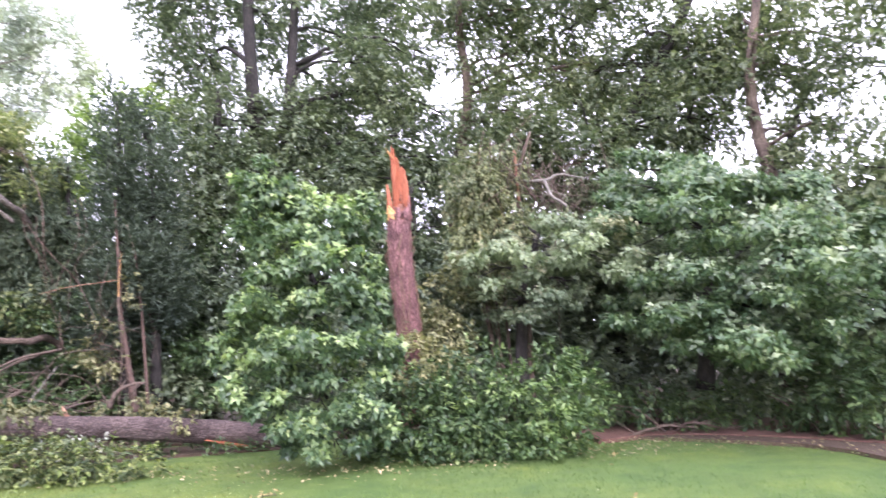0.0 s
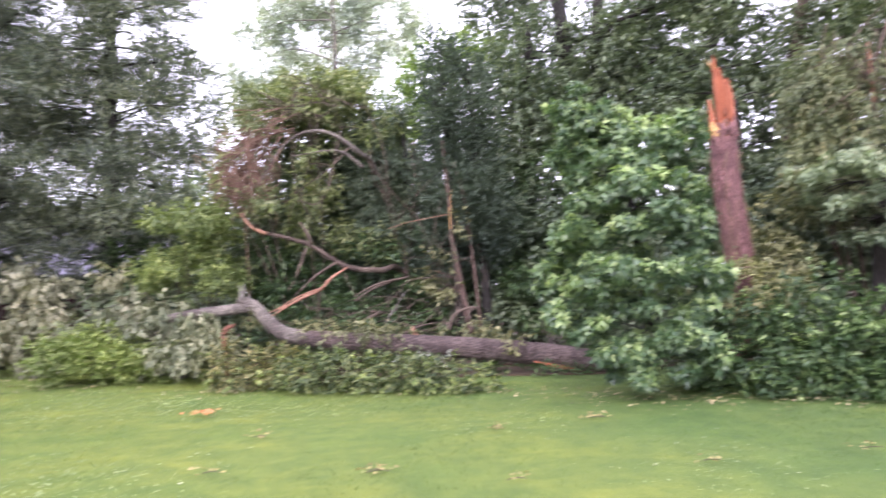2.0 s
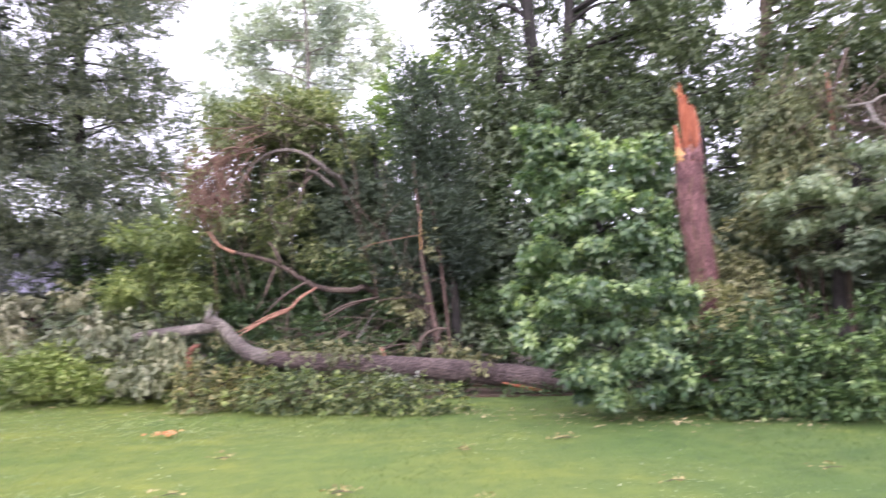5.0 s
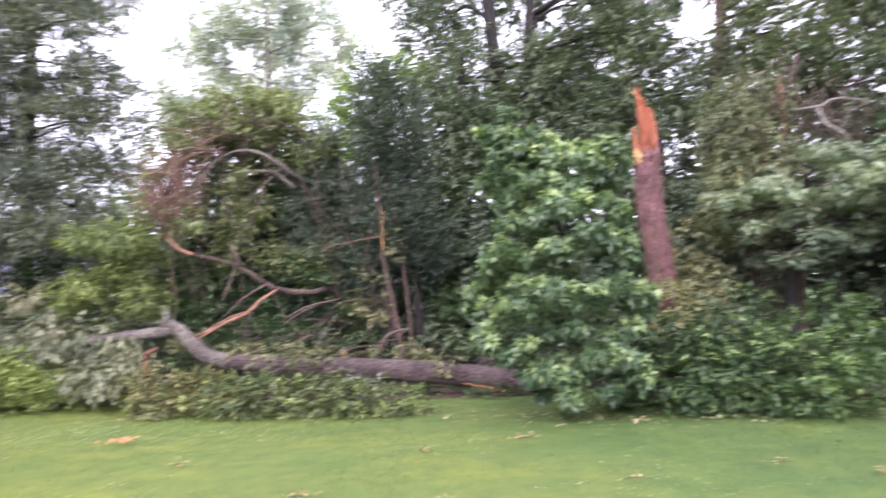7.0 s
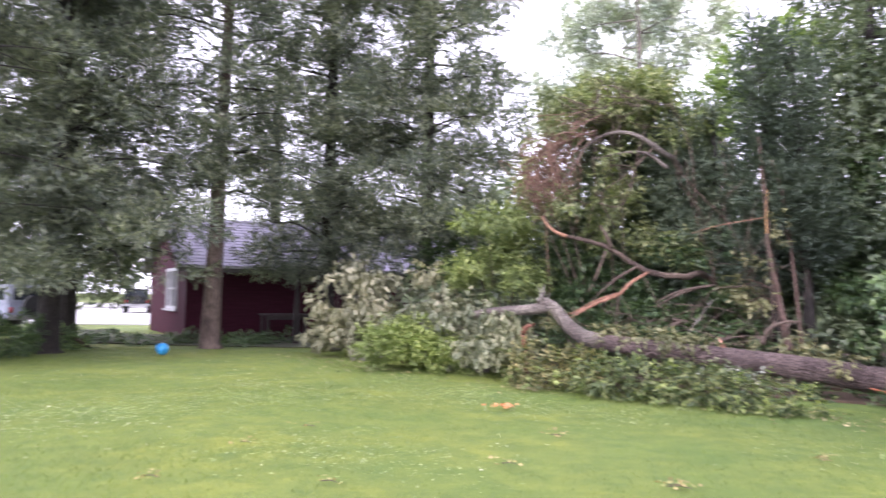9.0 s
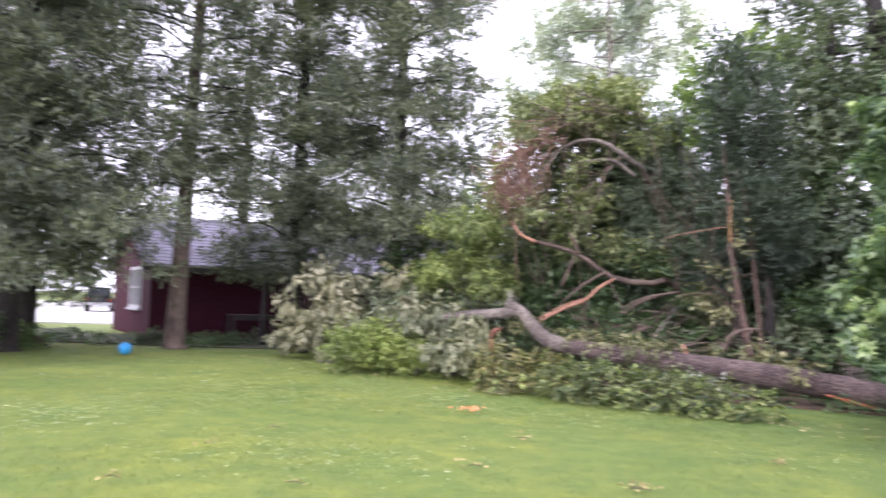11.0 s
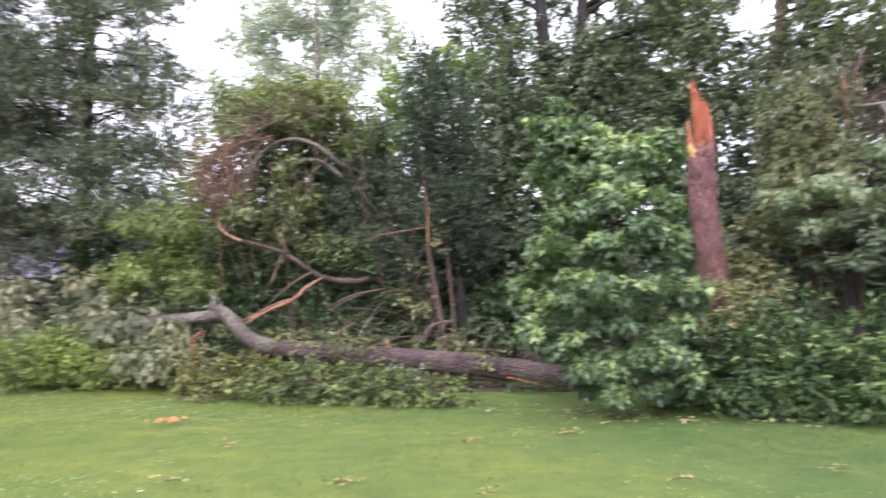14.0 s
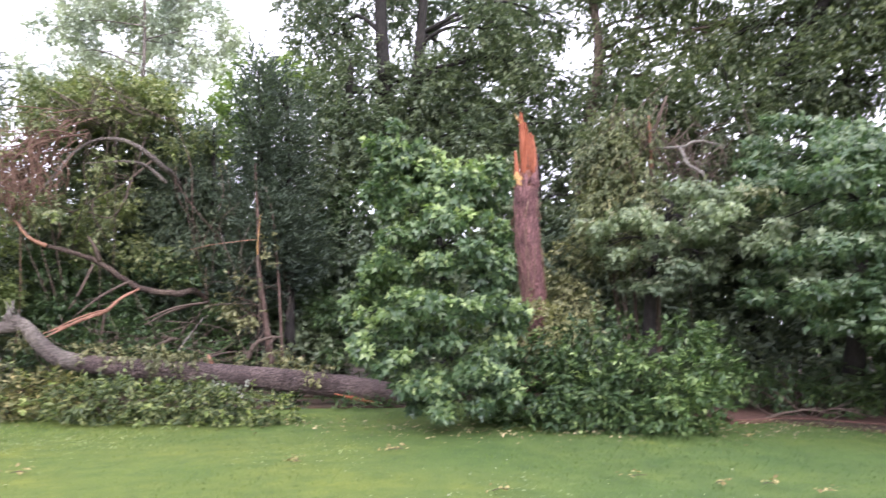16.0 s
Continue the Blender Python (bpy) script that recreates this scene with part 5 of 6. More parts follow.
wood_tree((9.02, 17.17, 0.98), 19, [(8.88, 17.25, 5.62), (8.71, 17.33, 7.53), (8.54, 17.42, 9.47), (8.43, 17.47, 12.97)], [(7.93, 19.45, 10.03, 1.50, 1.25), (8.32, 18.19, 8.01, 1.43, 1.11), (9.60, 18.68, 11.76, 1.83, 1.50), (7.41, 19.65, 12.11, 1.67, 1.50), (10.59, 17.55, 7.23, 1.63, 1.14), (7.30, 18.08, 5.89, 1.39, 1.08), (8.95, 18.30, 6.31, 1.05, 1.05), (11.57, 17.52, 8.24, 1.50, 1.00)], 0.3, M_WOOD, 101, "tall dark oak at the wood's edge", None, -0.55, 26)
wood_tree((9.75, 17.23, 0.97), 20, [(9.62, 17.30, 5.71), (9.60, 17.32, 7.68), (9.71, 17.25, 9.68), (9.88, 17.15, 13.28)], [(11.66, 15.02, 8.54, 0.77, 0.74), (10.89, 14.88, 6.73, 0.82, 0.75), (11.74, 14.41, 6.30, 0.67, 0.60), (12.16, 13.87, 6.69, 0.50, 0.41), (10.75, 15.48, 9.46, 0.85, 0.70), (12.38, 14.44, 9.79, 0.62, 0.40), (11.61, 14.83, 7.38, 0.68, 0.55), (13.70, 16.69, 8.95, 0.70, 0.59), (15.21, 16.39, 8.81, 0.62, 0.59), (14.93, 16.03, 7.04, 0.68, 0.57), (13.25, 16.01, 6.26, 0.66, 0.59), (12.55, 18.06, 11.35, 1.74, 1.05), (13.25, 16.92, 9.82, 1.36, 1.02), (11.66, 18.65, 9.85, 1.40, 0.87), (13.33, 16.21, 7.34, 1.50, 1.00), (11.84, 16.73, 6.55, 1.30, 0.98), (13.13, 17.65, 13.41, 2.09, 1.22), (12.94, 15.24, 5.59, 1.27, 0.95)], 0.24, M_WOOD, 102, "tall dark oak at the wood's edge", None, -0.55, 26)
wood_tree((12.71, 14.11, 1.05), 19, [(12.84, 13.99, 5.52), (13.07, 13.78, 7.36), (13.19, 13.66, 8.75), (13.07, 13.78, 10.51), (13.21, 13.64, 12.42)], [(13.81, 13.03, 9.46, 1.21, 0.90), (15.16, 11.42, 8.89, 1.36, 0.90), (15.70, 9.76, 8.58, 1.39, 0.95), (15.83, 8.54, 7.39, 1.28, 1.00), (16.39, 8.53, 8.71, 1.32, 0.88), (13.81, 12.29, 7.84, 1.17, 0.88), (12.85, 11.11, 6.56, 1.08, 0.67), (13.27, 9.78, 5.78, 1.05, 0.79), (12.10, 11.92, 5.82, 0.81, 0.67), (12.74, 11.54, 5.96, 1.23, 0.82), (13.30, 10.56, 5.37, 1.08, 0.74), (13.14, 13.01, 7.62, 0.88, 0.66), (13.10, 13.75, 11.31, 1.81, 0.90), (14.59, 12.15, 10.87, 1.66, 1.21)], 0.2, M_WOOD2, 103, "slim forked tree with thin light crown", M_TRUNK, -0.35)
wood_tree((14.64, 10.41, 1.74), 18, [(14.83, 10.13, 5.88), (15.06, 9.80, 6.98), (15.35, 9.34, 8.06), (15.69, 8.77, 9.10), (16.05, 8.10, 10.69)], [(14.66, 10.38, 8.55, 1.57, 1.14), (15.36, 9.33, 9.23, 1.28, 1.00), (15.47, 8.12, 8.38, 1.25, 1.11), (14.88, 11.74, 10.03, 1.36, 1.21), (14.92, 9.09, 6.76, 1.39, 0.83), (14.04, 10.38, 6.81, 1.25, 0.97), (15.07, 9.79, 11.16, 1.71, 1.14), (15.03, 7.90, 6.58, 1.21, 0.81)], 0.26, M_WOOD2, 104, "leaning dark tree with a broad crown", None, -0.2, 20)
wood_tree((15.04, 6.51, 2.08), 16, [(15.07, 6.44, 4.62), (15.01, 6.58, 5.84), (14.98, 6.64, 6.96), (15.05, 6.48, 8.31), (15.19, 6.15, 10.01)], [(14.55, 6.38, 6.25, 0.50, 0.25), (14.53, 6.16, 7.86, 0.75, 0.53), (16.45, 7.26, 8.58, 1.14, 1.00), (16.90, 6.18, 7.62, 1.14, 1.14), (16.76, 6.53, 9.62, 1.57, 1.00), (16.30, 7.59, 7.14, 0.86, 0.71), (17.30, 6.52, 5.94, 1.17, 0.88), (17.16, 5.42, 8.20, 1.57, 1.57), (16.20, 5.13, 5.67, 1.62, 1.48)], 0.17, M_WOOD2, 105, "tall tree with a brown leaning trunk", M_TRUNK, 0.0, 17)
wood_tree((15.54, 6.60, 2.08), 16, [(15.90, 6.48, 4.84), (16.01, 6.33, 5.94), (16.26, 6.13, 6.69), (16.59, 5.87, 7.45)], [(15.88, 5.47, 7.27, 0.67, 0.47), (15.51, 5.88, 6.11, 0.39, 0.32), (14.92, 6.28, 5.04, 0.51, 0.28), (15.06, 6.94, 7.33, 0.72, 0.53)], 0.11, M_WOOD2, 113, "slim dark tree leaning beside a thicker one", None, -0.1, 22)
wood_tree((15.39, 4.38, 1.56), 16, [(15.47, 4.11, 4.21), (15.52, 3.90, 6.31), (15.58, 3.68, 8.46)], [(15.53, 3.86, 6.73, 1.90, 1.52), (14.55, 3.66, 4.41, 1.67, 1.43), (15.58, 3.66, 8.67, 1.90, 1.40), (14.09, 3.43, 2.63, 1.38, 1.38)], 0.25, M_WOOD2, 106, "dark broadleaf tree at the wood's edge", None, -0.2, 19)
wood_tree((7.48, 17.48, 0.68), 19, [(7.50, 17.47, 4.56), (7.57, 17.44, 6.67), (7.64, 17.41, 8.52)], [(7.31, 17.01, 6.13, 1.25, 1.17), (6.54, 16.79, 4.70, 1.07, 1.00), (7.43, 16.41, 4.12, 1.14, 1.00), (6.57, 16.24, 3.17, 1.25, 0.97), (7.29, 15.59, 2.50, 1.09, 0.95), (7.03, 17.67, 7.30, 0.90, 0.90), (8.08, 16.65, 5.64, 1.03, 1.17), (9.16, 16.65, 6.47, 1.21, 1.21), (9.74, 16.32, 4.93, 1.21, 1.36), (9.62, 16.97, 7.82, 1.39, 1.08)], 0.18, M_WOOD, 107, "dark broadleaf tree behind the cedars", None, -0.6, 20)
wood_tree((5.93, 19.12, 0.56), 20, [(5.93, 19.13, 5.58), (5.93, 19.13, 7.60), (6.00, 19.10, 8.53)], [(6.07, 19.08, 8.05, 0.95, 0.67), (5.36, 19.29, 7.32, 0.87, 0.71), (4.64, 19.48, 6.42, 0.87, 0.79), (6.75, 18.85, 7.52, 0.87, 0.95), (4.09, 19.10, 5.39, 0.77, 0.77)], 0.14, M_LIMETREE, 108, "lighter yellow-green tree rising behind the mound", None, -0.5, 22, 0.16)
wood_tree((11.29, 13.75, 1.07), 17.8, [(11.29, 13.75, 3.02), (11.24, 13.79, 4.43), (11.19, 13.84, 5.73)], [(10.45, 14.03, 4.82, 1.11, 0.83), (11.57, 13.12, 4.59, 1.11, 0.83), (10.78, 13.13, 3.35, 1.21, 0.94), (10.28, 14.77, 5.87, 0.86, 0.86), (11.70, 13.67, 5.84, 0.79, 0.64), (11.76, 12.26, 3.21, 1.08, 0.94)], 0.13, M_WOOD, 111, "small dark tree behind the snag", None, -0.6, 24, 0.14)
# Added inner foliage, unseen, that blocks the sky through the mound.
wood_tree((2.79, 17.82, 0.65), 18, [(2.76, 17.82, 3.11), (2.40, 17.88, 5.11), (2.10, 17.91, 6.42)], [(1.18, 17.80, 5.29, 0.92, 0.99), (2.23, 17.70, 5.58, 1.13, 1.06), (1.38, 17.39, 3.74, 1.10, 0.97), (3.03, 17.37, 4.19, 1.12, 1.12), (3.36, 17.72, 5.53, 0.86, 0.86), (0.83, 17.22, 2.48, 1.23, 0.82)], 0.15, M_WOOD, 110, "unseen tree added inside the vine mound to block the sky", None, -0.7, 26, 0.15)
wood_tree((4.95, 35.69, -0.10), 36, [(4.86, 35.71, 9.00), (4.96, 35.69, 13.93), (4.77, 35.72, 18.06)], [(1.98, 39.75, 14.23, 1.71, 1.71), (3.84, 38.44, 15.67, 2.14, 1.57), (6.03, 37.10, 15.70, 2.14, 1.57), (7.89, 36.03, 15.02, 1.43, 1.28), (2.78, 38.93, 17.08, 2.28, 1.43), (5.38, 37.20, 18.25, 2.85, 1.71), (7.41, 36.11, 16.86, 1.57, 1.28), (1.39, 40.37, 11.95, 1.57, 1.43), (3.51, 38.94, 13.11, 2.28, 1.28), (6.16, 37.27, 13.43, 2.28, 1.28), (8.37, 35.95, 13.18, 1.14, 1.00), (0.54, 40.67, 13.93, 1.20, 1.37), (0.78, 40.75, 11.94, 1.20, 1.14), (8.84, 35.40, 15.45, 0.91, 1.14), (4.81, 38.30, 11.71, 2.57, 1.14), (1.27, 39.99, 15.92, 1.28, 1.14)], 0.13, M_FAR_HAZE, 109, "green tree standing far behind the mound, haze in its pale leaf colour", M_GREYBARK, -0.2, 18, 0.16, 1.9)


def thicket(name, rows, material, label, seed, **kw):
    v, f, s = sprays(rows, seed=seed, **kw)
    tagged(new(name, mesh_of(name, v, f, s, material)), label, "undergrowth", kind="stuff")


def bank(path, d_jit, z0, z1, rx, n, seed):
    """Lumps of undergrowth strung along a line."""
    rnd = np.random.default_rng(seed)
    line = smooth_line([(x, y, 0) for x, y in path], 12)
    out = []
    for i in range(n):
        p = line[int((i + rnd.random()) / n * (len(line) - 1))]
        r = rx * rnd.uniform(0.7, 1.3)
        out.append((p[0] + rnd.normal(0, d_jit), p[1] + rnd.normal(0, d_jit), rnd.uniform(z0, z1), r, r * rnd.uniform(0.7, 1.0)))
    return out


thicket("undergrowth", bank([(-2.6, 18.5), (0.5, 17.5), (3.5, 16.8), (6, 15.2), (8.5, 13.0), (11, 11.2), (13.2, 9.2), (14.6, 6.0), (15, 2.5), (15, -1)], 0.5, 0.2, 1.3, 1.1, 46, 201), M_WOOD, "dark leafy undergrowth inside the wood's edge", 201,
        per_m2=11, leaves=8, reach=0.3, size=0.16, shape=OVAL, gap=-0.6, freq=2.5, depth=0.3)
thicket("undergrowth", bank([(1, 19.5), (5, 18.5), (9, 16.5), (12.5, 13.8), (15.6, 10.5), (17, 6.5), (17.5, 2), (17, -2)], 0.6, 1.5, 4.2, 1.5, 44, 202), M_WOOD, "dark leafy understorey deeper in the wood", 202,
        per_m2=5.5, leaves=8, reach=0.4, size=0.25, shape=OVAL, gap=-0.7, freq=1.8, depth=0.35)
thicket("undergrowth", bank([(11.6, 13.2), (13.4, 10.6), (14.6, 8.0), (15.6, 5.6), (16, 3.2)], 0.4, 0.8, 3.6, 1.15, 24, 207), M_WOOD, "dark leafy undergrowth behind the spreading maple", 207,
        per_m2=11, leaves=8, reach=0.3, size=0.19, shape=OVAL, gap=-0.8, freq=2.2, depth=0.3)
thicket("undergrowth", bank([(-22, 27), (-24, 25), (-26, 22), (-28, 17), (-30, 10)], 0.6, 0.3, 2.8, 1.5, 24, 205), M_WOOD, "dark hedge beyond the conifers", 205,
        per_m2=8, leaves=8, reach=0.35, size=0.22, shape=OVAL, gap=-0.7, freq=1.8, depth=0.35)
thicket("weeds", bank([(-16.5, 20.4), (-13, 20.2), (-9.6, 20.6), (-6.2, 21.4)], 0.45, 0.0, 0.08, 0.3, 46, 206), M_SHRUB, "low weeds and ivy under the conifers", 206,
        per_m2=60, leaves=6, reach=0.14, size=0.1, shape=OVAL, gap=-0.3, freq=3.0)
shrub("shrub", (-12.19, 18.11, 0.0), [(-12.75, 17.4, 0.3, 0.5, 0.32), (-12.2, 17.75, 0.2, 0.4, 0.22), (-12.9, 17.2, 0.29, 0.45, 0.35)], M_SHRUB2, "low leafy shrub under the conifers", 56, per_m2=46, leaves=8, reach=0.2, size=0.12, shape=OVAL, gap=-0.5)
shrub("shrub", (-12.54, 15.42, 0.0), [(-12.26, 15.22, 0.48, 0.77, 0.56), (-12.61, 14.27, 0.57, 0.90, 0.63)], M_SHRUB, "low dark shrub under the conifers", 57, per_m2=46, leaves=8, reach=0.2, size=0.12, shape=OVAL, gap=-0.5)
thicket("far_woods", bank([(-8, 42), (0, 38), (8, 34), (16, 28), (22, 20), (26, 10), (27, 0)], 1.5, 1.0, 6.0, 3.0, 46, 203), M_WOOD, "distant wood closing off the view", 203,
        per_m2=1.3, leaves=7, reach=0.7, size=0.5, shape=OVAL, gap=-0.8, freq=0.9, depth=0.3)
thicket("far_woods", bank([(-60, 20), (-50, 45), (-36, 70), (-15, 60), (-8, 45)], 2.0, 1.0, 5.5, 4.0, 26, 204), M_WOOD, "distant wood beyond the driveway", 204,
        per_m2=1.3, leaves=7, reach=0.9, size=0.65, shape=OVAL, gap=-0.8, freq=0.7, depth=0.3)


# ---- dead branch in the wood's edge ----
def bare_branch():
    foot = (10.57, 9.46, 1.20)
    o = (foot[0], foot[1], 0)
    t = thing("dead_sapling", o, "grey dead sapling with bare crooked branches", "tree")
    tube("trunk", [o, (10.41, 9.34, 3.11), (10.23, 9.25, 4.81), (10.24, 9.08, 5.27), (10.35, 8.96, 5.75)], [0.07, 0.06, 0.05, 0.04, 0.02], M_TWIG, t, origin=o, sides=8)
    tube("branch", [(10.25, 9.23, 4.79), (10.42, 8.72, 4.72), (10.61, 8.49, 4.82), (10.90, 8.11, 4.70)], [0.03, 0.028, 0.02, 0.007], M_GREYTWIG, t, "bleached grey branch", origin=o, sides=7, steps=5, wobble=0.01)
    tube("branch", [(10.42, 8.72, 4.72), (10.41, 8.57, 4.39), (10.55, 8.40, 4.22), (10.64, 8.29, 4.00)], [0.03, 0.03, 0.026, 0.008], M_GREYTWIG, t, "bleached grey branch", origin=o, sides=7, steps=5, wobble=0.01)
    tube("branch", [(10.23, 9.25, 4.38), (10.18, 9.23, 5.02), (10.13, 9.21, 5.39)], [0.028, 0.028, 0.018], M_TORN, t, "tan stripped branch", origin=o, sides=7)
    for a, b in (((10.64, 8.45, 4.79), (10.69, 8.22, 4.96)), ((10.44, 8.54, 4.49), (10.28, 8.73, 4.29)), ((10.50, 8.47, 4.43), (10.61, 8.32, 4.26)), ((10.21, 9.12, 5.11), (9.79, 9.43, 4.90))):
        tube("twig", [a, tuple((np.array(a) + b) / 2 + [0, 0, 0.04]), b], [0.014, 0.01, 0.004], M_GREYTWIG, t, origin=o, sides=5)


bare_branch()


# ---- ball, vehicle ----
def ball():
    p = (-9.11, 16.58, 0.0)
    m, n, l, b = nodes_of("blue_plastic")
    l.new(ramp(n, l, noise_node(n, l, 4.0), [(0.3, (0.02, 0.22, 0.52)), (0.7, (0.05, 0.34, 0.68))]), b.inputs["Base Color"])
    b.inputs["Roughness"].default_value = 0.35
    t = thing("ball", (p[0], p[1], 0), "bright blue plastic play ball on the grass", "ball")
    bm = bmesh.new()
    bmesh.ops.create_uvsphere(bm, u_segments=32, v_segments=20, radius=0.15, matrix=Matrix.Translation((0, 0, 0.15)))
    part("shell", bm, m, t, smooth=True)
    bm = bmesh.new()
    bmesh.ops.create_cone(bm, cap_ends=True, segments=16, radius1=0.018, radius2=0.012, depth=0.012, matrix=Matrix.Translation((0, 0, 0.302)))
    part("valve", bm, plain("white_rubber", (0.7, 0.7, 0.7), (0.8, 0.8, 0.8)), t, "white valve plug")


ball()


def vehicle(name, place, turn, colour, label):
    paint = plain(name + "_paint", colour, tuple(c * 1.25 for c in colour), 4.0, 0.25)
    rubber = plain("tyre_rubber", (0.015, 0.015, 0.015), (0.03, 0.03, 0.03), 9.0, 0.9)
    glass = plain("dark_glass", (0.02, 0.025, 0.03), (0.03, 0.035, 0.04), 3.0, 0.06)
    steel = plain("bumper_steel", (0.3, 0.3, 0.3), (0.45, 0.45, 0.45), 6.0, 0.4, 0.8)
    t = thing(name, place, label, "car", "parked cars")
    t.rotation_euler = (0, 0, radians(turn))

    def blockpart(name, lo, hi, mat, parent, label="", bev=0.06):
        bm = bmesh.new()
        box(bm, lo, hi)
        bmesh.ops.bevel(bm, geom=bm.edges[:], offset=bev, segments=2, affect="EDGES")
        bmesh.ops.recalc_face_normals(bm, faces=bm.faces)
        return part(name, bm, mat, parent, label)

    body = blockpart("body", (-0.85, -1.9, 0.5), (0.85, 1.9, 1.05), paint, t, "")
    blockpart("cabin", (-0.78, -1.8, 1.04), (0.78, 0.7, 1.75), paint, t, "")
    blockpart("rear_window", (-0.6, -1.825, 1.2), (0.6, -1.79, 1.62), glass, t, "dark rear window", 0.015)
    for sx in (-1, 1):
        blockpart("side_window", (sx * 0.79 - 0.015, -1.5, 1.2), (sx * 0.79 + 0.015, 0.5, 1.62), glass, t, "dark side window", 0.01)
        blockpart("tail_light", (sx * 0.72 - 0.06, -1.93, 0.75), (sx * 0.72 + 0.06, -1.89, 0.95), plain("red_lens", (0.3, 0.01, 0.01), (0.4, 0.02, 0.02), 5, 0.2), t, "red tail light", 0.012)
    blockpart("bumper", (-0.85, -2.05, 0.5), (0.85, -1.92, 0.68), steel, t, "steel rear bumper", 0.03)
    for x in (-0.8, 0.8):
        for y in (-1.2, 1.25):
            bm = bmesh.new()
            bmesh.ops.create_cone(bm, cap_ends=True, segments=28, radius1=0.38, radius2=0.38, depth=0.24, matrix=Matrix.Translation((x, y, 0.38)) @ Matrix.Rotation(math.pi / 2, 4, "Y"))
            bmesh.ops.bevel(bm, geom=[e for e in bm.edges if len(e.link_faces) == 2 and any(len(f.verts) > 4 for f in e.link_faces)], offset=0.04, segments=2, affect="EDGES")
            wheel = part("wheel", bm, rubber, t, "black tyre")
            bm = bmesh.new()
            bmesh.ops.create_cone(bm, cap_ends=True, segments=20, radius1=0.22, radius2=0.18, depth=0.03, matrix=Matrix.Translation((x + math.copysign(0.13, x), y, 0.38)) @ Matrix.Rotation(math.copysign(math.pi / 2, x), 4, "Y"))
            part("rim", bm, steel, wheel, "grey steel rim")
    bm = bmesh.new()
    bmesh.ops.create_cone(bm, cap_ends=True, segments=28, radius1=0.36, radius2=0.36, depth=0.2, matrix=Matrix.Translation((0, -2.0, 1.0)) @ Matrix.Rotation(math.pi / 2, 4, "X"))
    part("spare_wheel", bm, rubber, t, "spare wheel on the back")


vehicle("off_road_car", (-29.6, 50.0, 0.012), 28, (0.012, 0.013, 0.014), "dark boxy off-road car parked on the gravel drive")
vehicle("estate_car", (-19.6, 24.4, 0.0), 62, (0.26, 0.27, 0.33), "silver-blue boxy car parked under the trees")


# ---- litter on the lawn ----
def leaf_litter(place, n, spread, size, material, label, seed):
    t = thing("leaf_cluster", (place[0], place[1], 0), label, "fallen leaves", "fallen leaf clusters on the lawn")
    rnd = np.random.default_rng(seed)
    p = np.column_stack([rnd.normal(0, spread, n), rnd.normal(0, spread * 0.8, n), rnd.uniform(0.03, 0.07, n)])
    al = np.column_stack([rnd.normal(size=(n, 2)), rnd.normal(0, 0.25, n)])
    up = np.array([0, 0, 1.0]) + rnd.normal(0, 0.35, (n, 3))
    arr = leaf_arrays(p, al, up, size * (0.6 + 0.8 * rnd.random(n)), LOBED)
    child("leaves", mesh_of("leaves", *arr, material), t)
    tube("twig", [(-spread, 0, 0.03), (0, 0.02, 0.035), (spread, -0.02, 0.03)], [0.004, 0.004, 0.003], M_TWIG, t, sides=5)


M_ORANGELEAF = leaf_material("orange_leaf", (0.45, 0.12, 0.03), (0.6, 0.22, 0.06), (0.7, 0.35, 0.12), 0.2, 0.7)
leaf_litter((-0.44, 9.96, 0.0), 44, 0.08, 0.05, M_ORANGELEAF, "cluster of bright orange torn leaves on the grass", 301)
for k, spot in enumerate(((-2.94, 7.08, 0.0), (-1.67, 5.74, 0.0), (-3.15, 5.64, 0.0), (1.10, 6.06, 0.0), (2.66, 7.30, 0.0), (0.19, 8.04, 0.0), (3.81, 5.26, 0.0), (5.33, 5.07, 0.0), (5.79, 4.49, 0.0), (6.16, 4.24, 0.0), (6.35, 3.81, 0.0), (3.93, 7.50, 0.0), (2.69, 7.42, 0.0), (-0.26, 6.62, 0.0), (-2.60, 8.05, 0.0), (3.90, 7.42, 0.0), (8.36, 6.05, 0.0), (1.09, 6.11, 0.0), (2.09, 5.37, 0.0))):
    leaf_litter(spot, 9 + k % 6, 0.055 + 0.014 * (k % 4), 0.042, M_DEADLEAF, "small cluster of dry tan leaves on the grass", 302 + k)


def lawn_blades():
    """Grass: single short blades all over the mown lawn."""
    rnd = np.random.default_rng(401)
    n = 380000
    p = np.column_stack([rnd.uniform(-17, 12.5, n), rnd.uniform(-7, 18.5, n), np.full(n, -0.014)])
    edge = p[:, 1] + 0.42 * p[:, 0]
    thin = rnd.random(n) < np.where(p[:, 1] < 2.0, 0.4, 1.0)
    p = p[thin & (((p[:, 0] > 0.3) & (edge < 12.9) & (p[:, 0] < 10.9)) | ((p[:, 0] <= 0.3) & (edge < 17.5)))]
    m = len(p)
    al = np.column_stack([rnd.normal(0, 0.55, (m, 2)), np.ones(m)])
    up = rnd.normal(size=(m, 3))
    size = (0.036 + 0.03 * rnd.random(m)) * (0.8 + 0.3 * lumps(p, 1.3, 3.0))
    blade = ([(0, -0.08, 0), (0, 0.08, 0), (1.0, 0, 0.2)], [(0, 1, 2)])
    tagged(new("grass", mesh_of("grass", *leaf_arrays(p, al, up, size, blade), M_GRASS)), "short mown grass blades", "grass", kind="stuff")


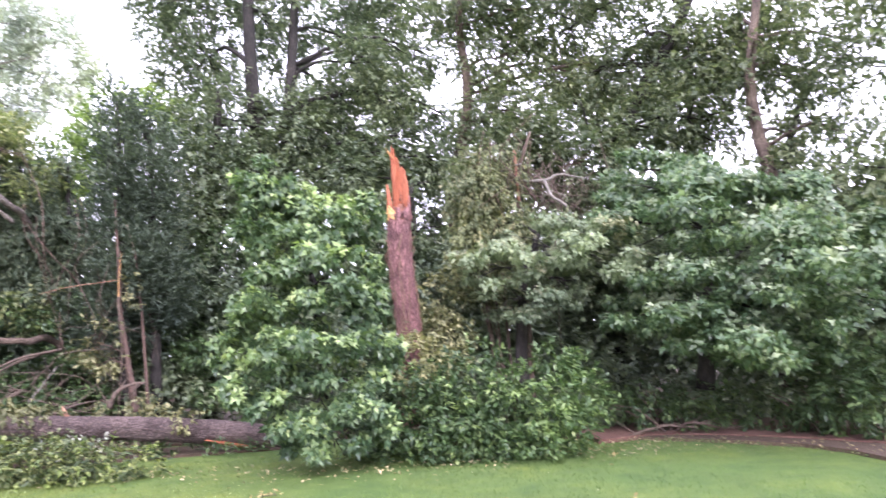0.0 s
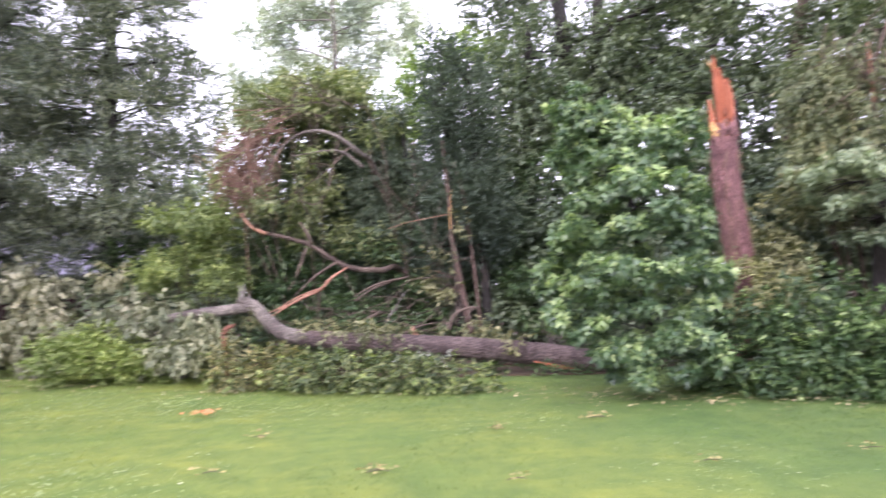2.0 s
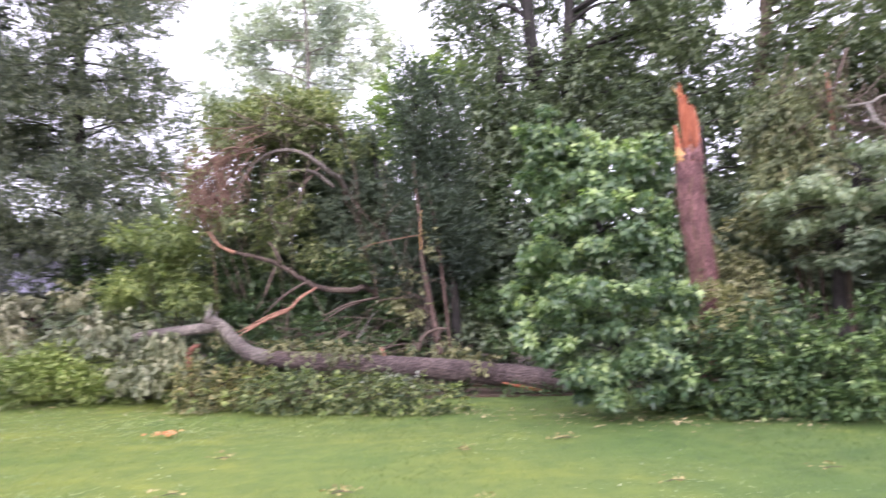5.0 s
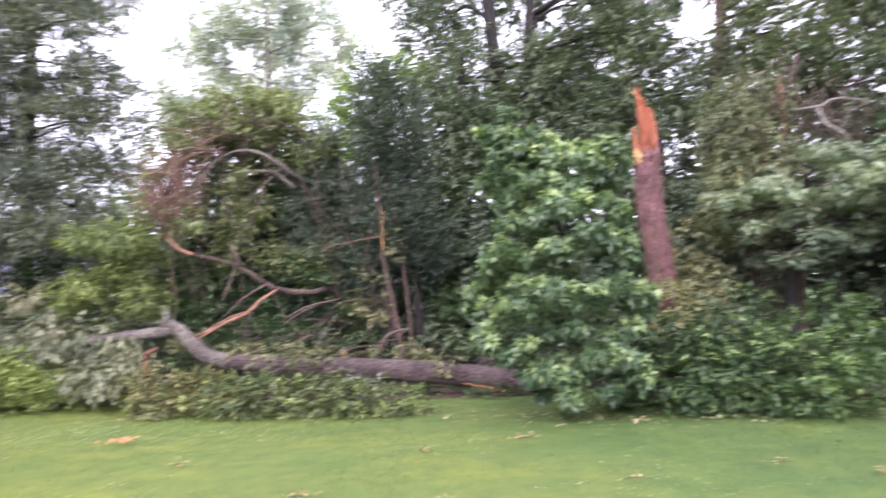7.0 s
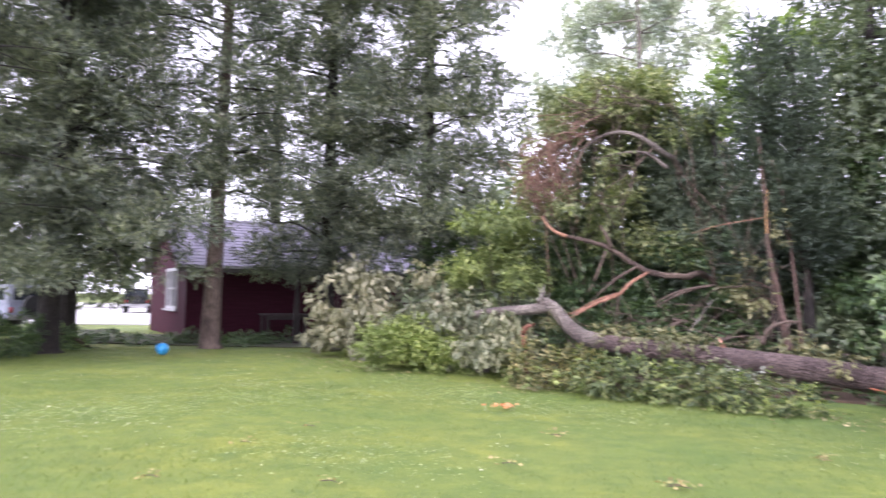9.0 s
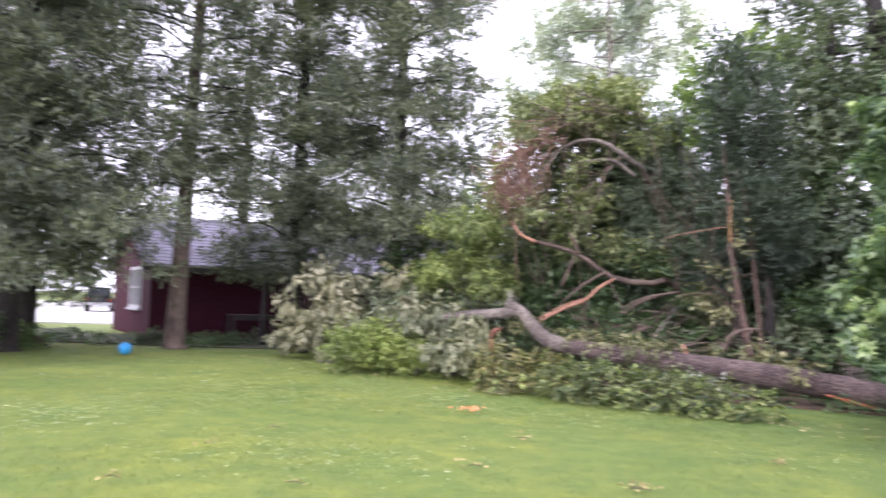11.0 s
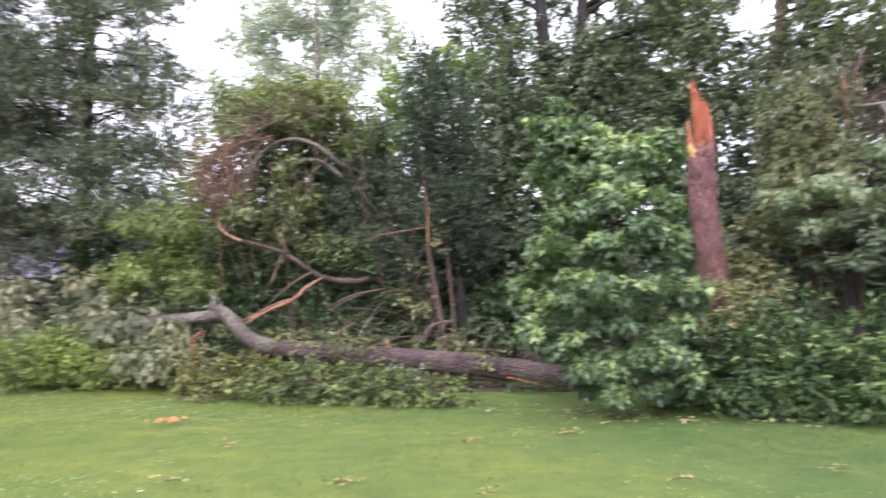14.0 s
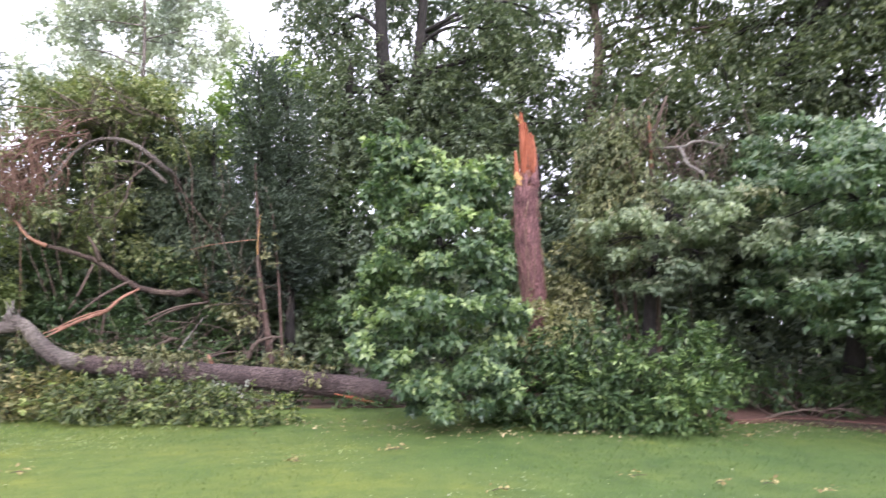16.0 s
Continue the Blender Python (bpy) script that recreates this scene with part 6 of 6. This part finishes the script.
def clover():
    rnd = np.random.default_rng(402)
    n = 150
    r, a = 4 + 11 * rnd.random(n), np.radians(rnd.uniform(-45, 70, n))
    p = np.column_stack([r * np.sin(a), r * np.cos(a), np.full(n, 0.04)])
    q = np.column_stack([rnd.normal(-5.6, 1.7, 900), rnd.normal(10.2, 1.9, 900), np.full(900, 0.04)])
    p = np.concatenate([p, q])
    p = p[(p[:, 1] + 0.42 * p[:, 0] < 12.5) & (lumps(p, 0.8, 5) > 0.0)]
    al = np.column_stack([rnd.normal(size=(len(p), 2)), rnd.normal(0, 0.3, len(p))])
    arr = leaf_arrays(p, al, np.array([0, 0, 1.0]) + rnd.normal(0, 0.4, (len(p), 3)), 0.018 + 0.022 * rnd.random(len(p)), OVAL)
    k = rnd.integers(26, size=5200)  # low patches of pale round clover leaves
    ca, cr = np.radians(rnd.uniform(-48, 40, 26)), 6 + 6.5 * rnd.random(26)
    c = np.column_stack([cr * np.sin(ca), cr * np.cos(ca), np.full(26, 0.03)])
    c[:8] = np.column_stack([rnd.normal(-5.0, 1.7, 8), rnd.normal(9.8, 1.8, 8), np.full(8, 0.03)])
    g = c[k] + np.column_stack([rnd.normal(0, 0.55, (5200, 2)), 0.02 * rnd.random(5200)])
    g = g[(g[:, 1] + 0.42 * g[:, 0] < 12.5)]
    ga = np.column_stack([rnd.normal(size=(len(g), 2)), rnd.normal(0, 0.3, len(g))])
    leafy = leaf_arrays(g, ga, np.array([0, 0, 1.0]) + rnd.normal(0, 0.3, (len(g), 3)), 0.017 + 0.018 * rnd.random(len(g)), OVAL)
    tagged(new("clover_leaves", mesh_of("clover_leaves", *leafy, M_CLOVERLEAF)), "patches of pale green clover leaves in the lawn", "clover", kind="stuff")
    tagged(new("clover_flowers", mesh_of("clover_flowers", *arr, M_CLOVER)), "small white clover heads and petals in the grass", "flowers", kind="stuff")


M_CLOVERLEAF = leaf_material("clover_leaf", (0.13, 0.21, 0.06), (0.24, 0.33, 0.13), (0.4, 0.46, 0.27), 0.3, 0.6)
M_CLOVER = leaf_material("clover_white", (0.3, 0.36, 0.22), (0.42, 0.46, 0.32), (0.54, 0.56, 0.44), 0.2, 0.7)
lawn_blades()
clover()


def edge_litter():
    """Shed leaves and chips strewn along the foot of the brush and shrubs."""
    rnd = np.random.default_rng(403)
    line = smooth_line([(-6.2, 17.6, 0), (-3.6, 14.4, 0), (0.1, 12.0, 0), (3.7, 10.1, 0), (5.3, 8.2, 0), (7.5, 7.3, 0), (9.0, 6.5, 0), (10.4, 6.2, 0), (11.0, 3.6, 0)], 14)
    n = 1500
    p = line[rnd.integers(len(line), size=n)] + np.column_stack([rnd.normal(0, 0.45, (n, 2)), np.full(n, 0.03)])
    al = np.column_stack([rnd.normal(size=(n, 2)), rnd.normal(0, 0.25, n)])
    arr = leaf_arrays(p, al, np.array([0, 0, 1.0]) + rnd.normal(0, 0.4, (n, 3)), 0.03 + 0.045 * rnd.random(n), OVAL)
    tagged(new("shed_leaves", mesh_of("shed_leaves", *arr, M_SHED)), "shed green and tan leaves along the lawn's edge", "fallen leaves", kind="stuff")


M_SHED = leaf_material("shed_leaf", (0.08, 0.1, 0.03), (0.2, 0.19, 0.08), (0.42, 0.34, 0.19), 0.2, 0.7)
edge_litter()
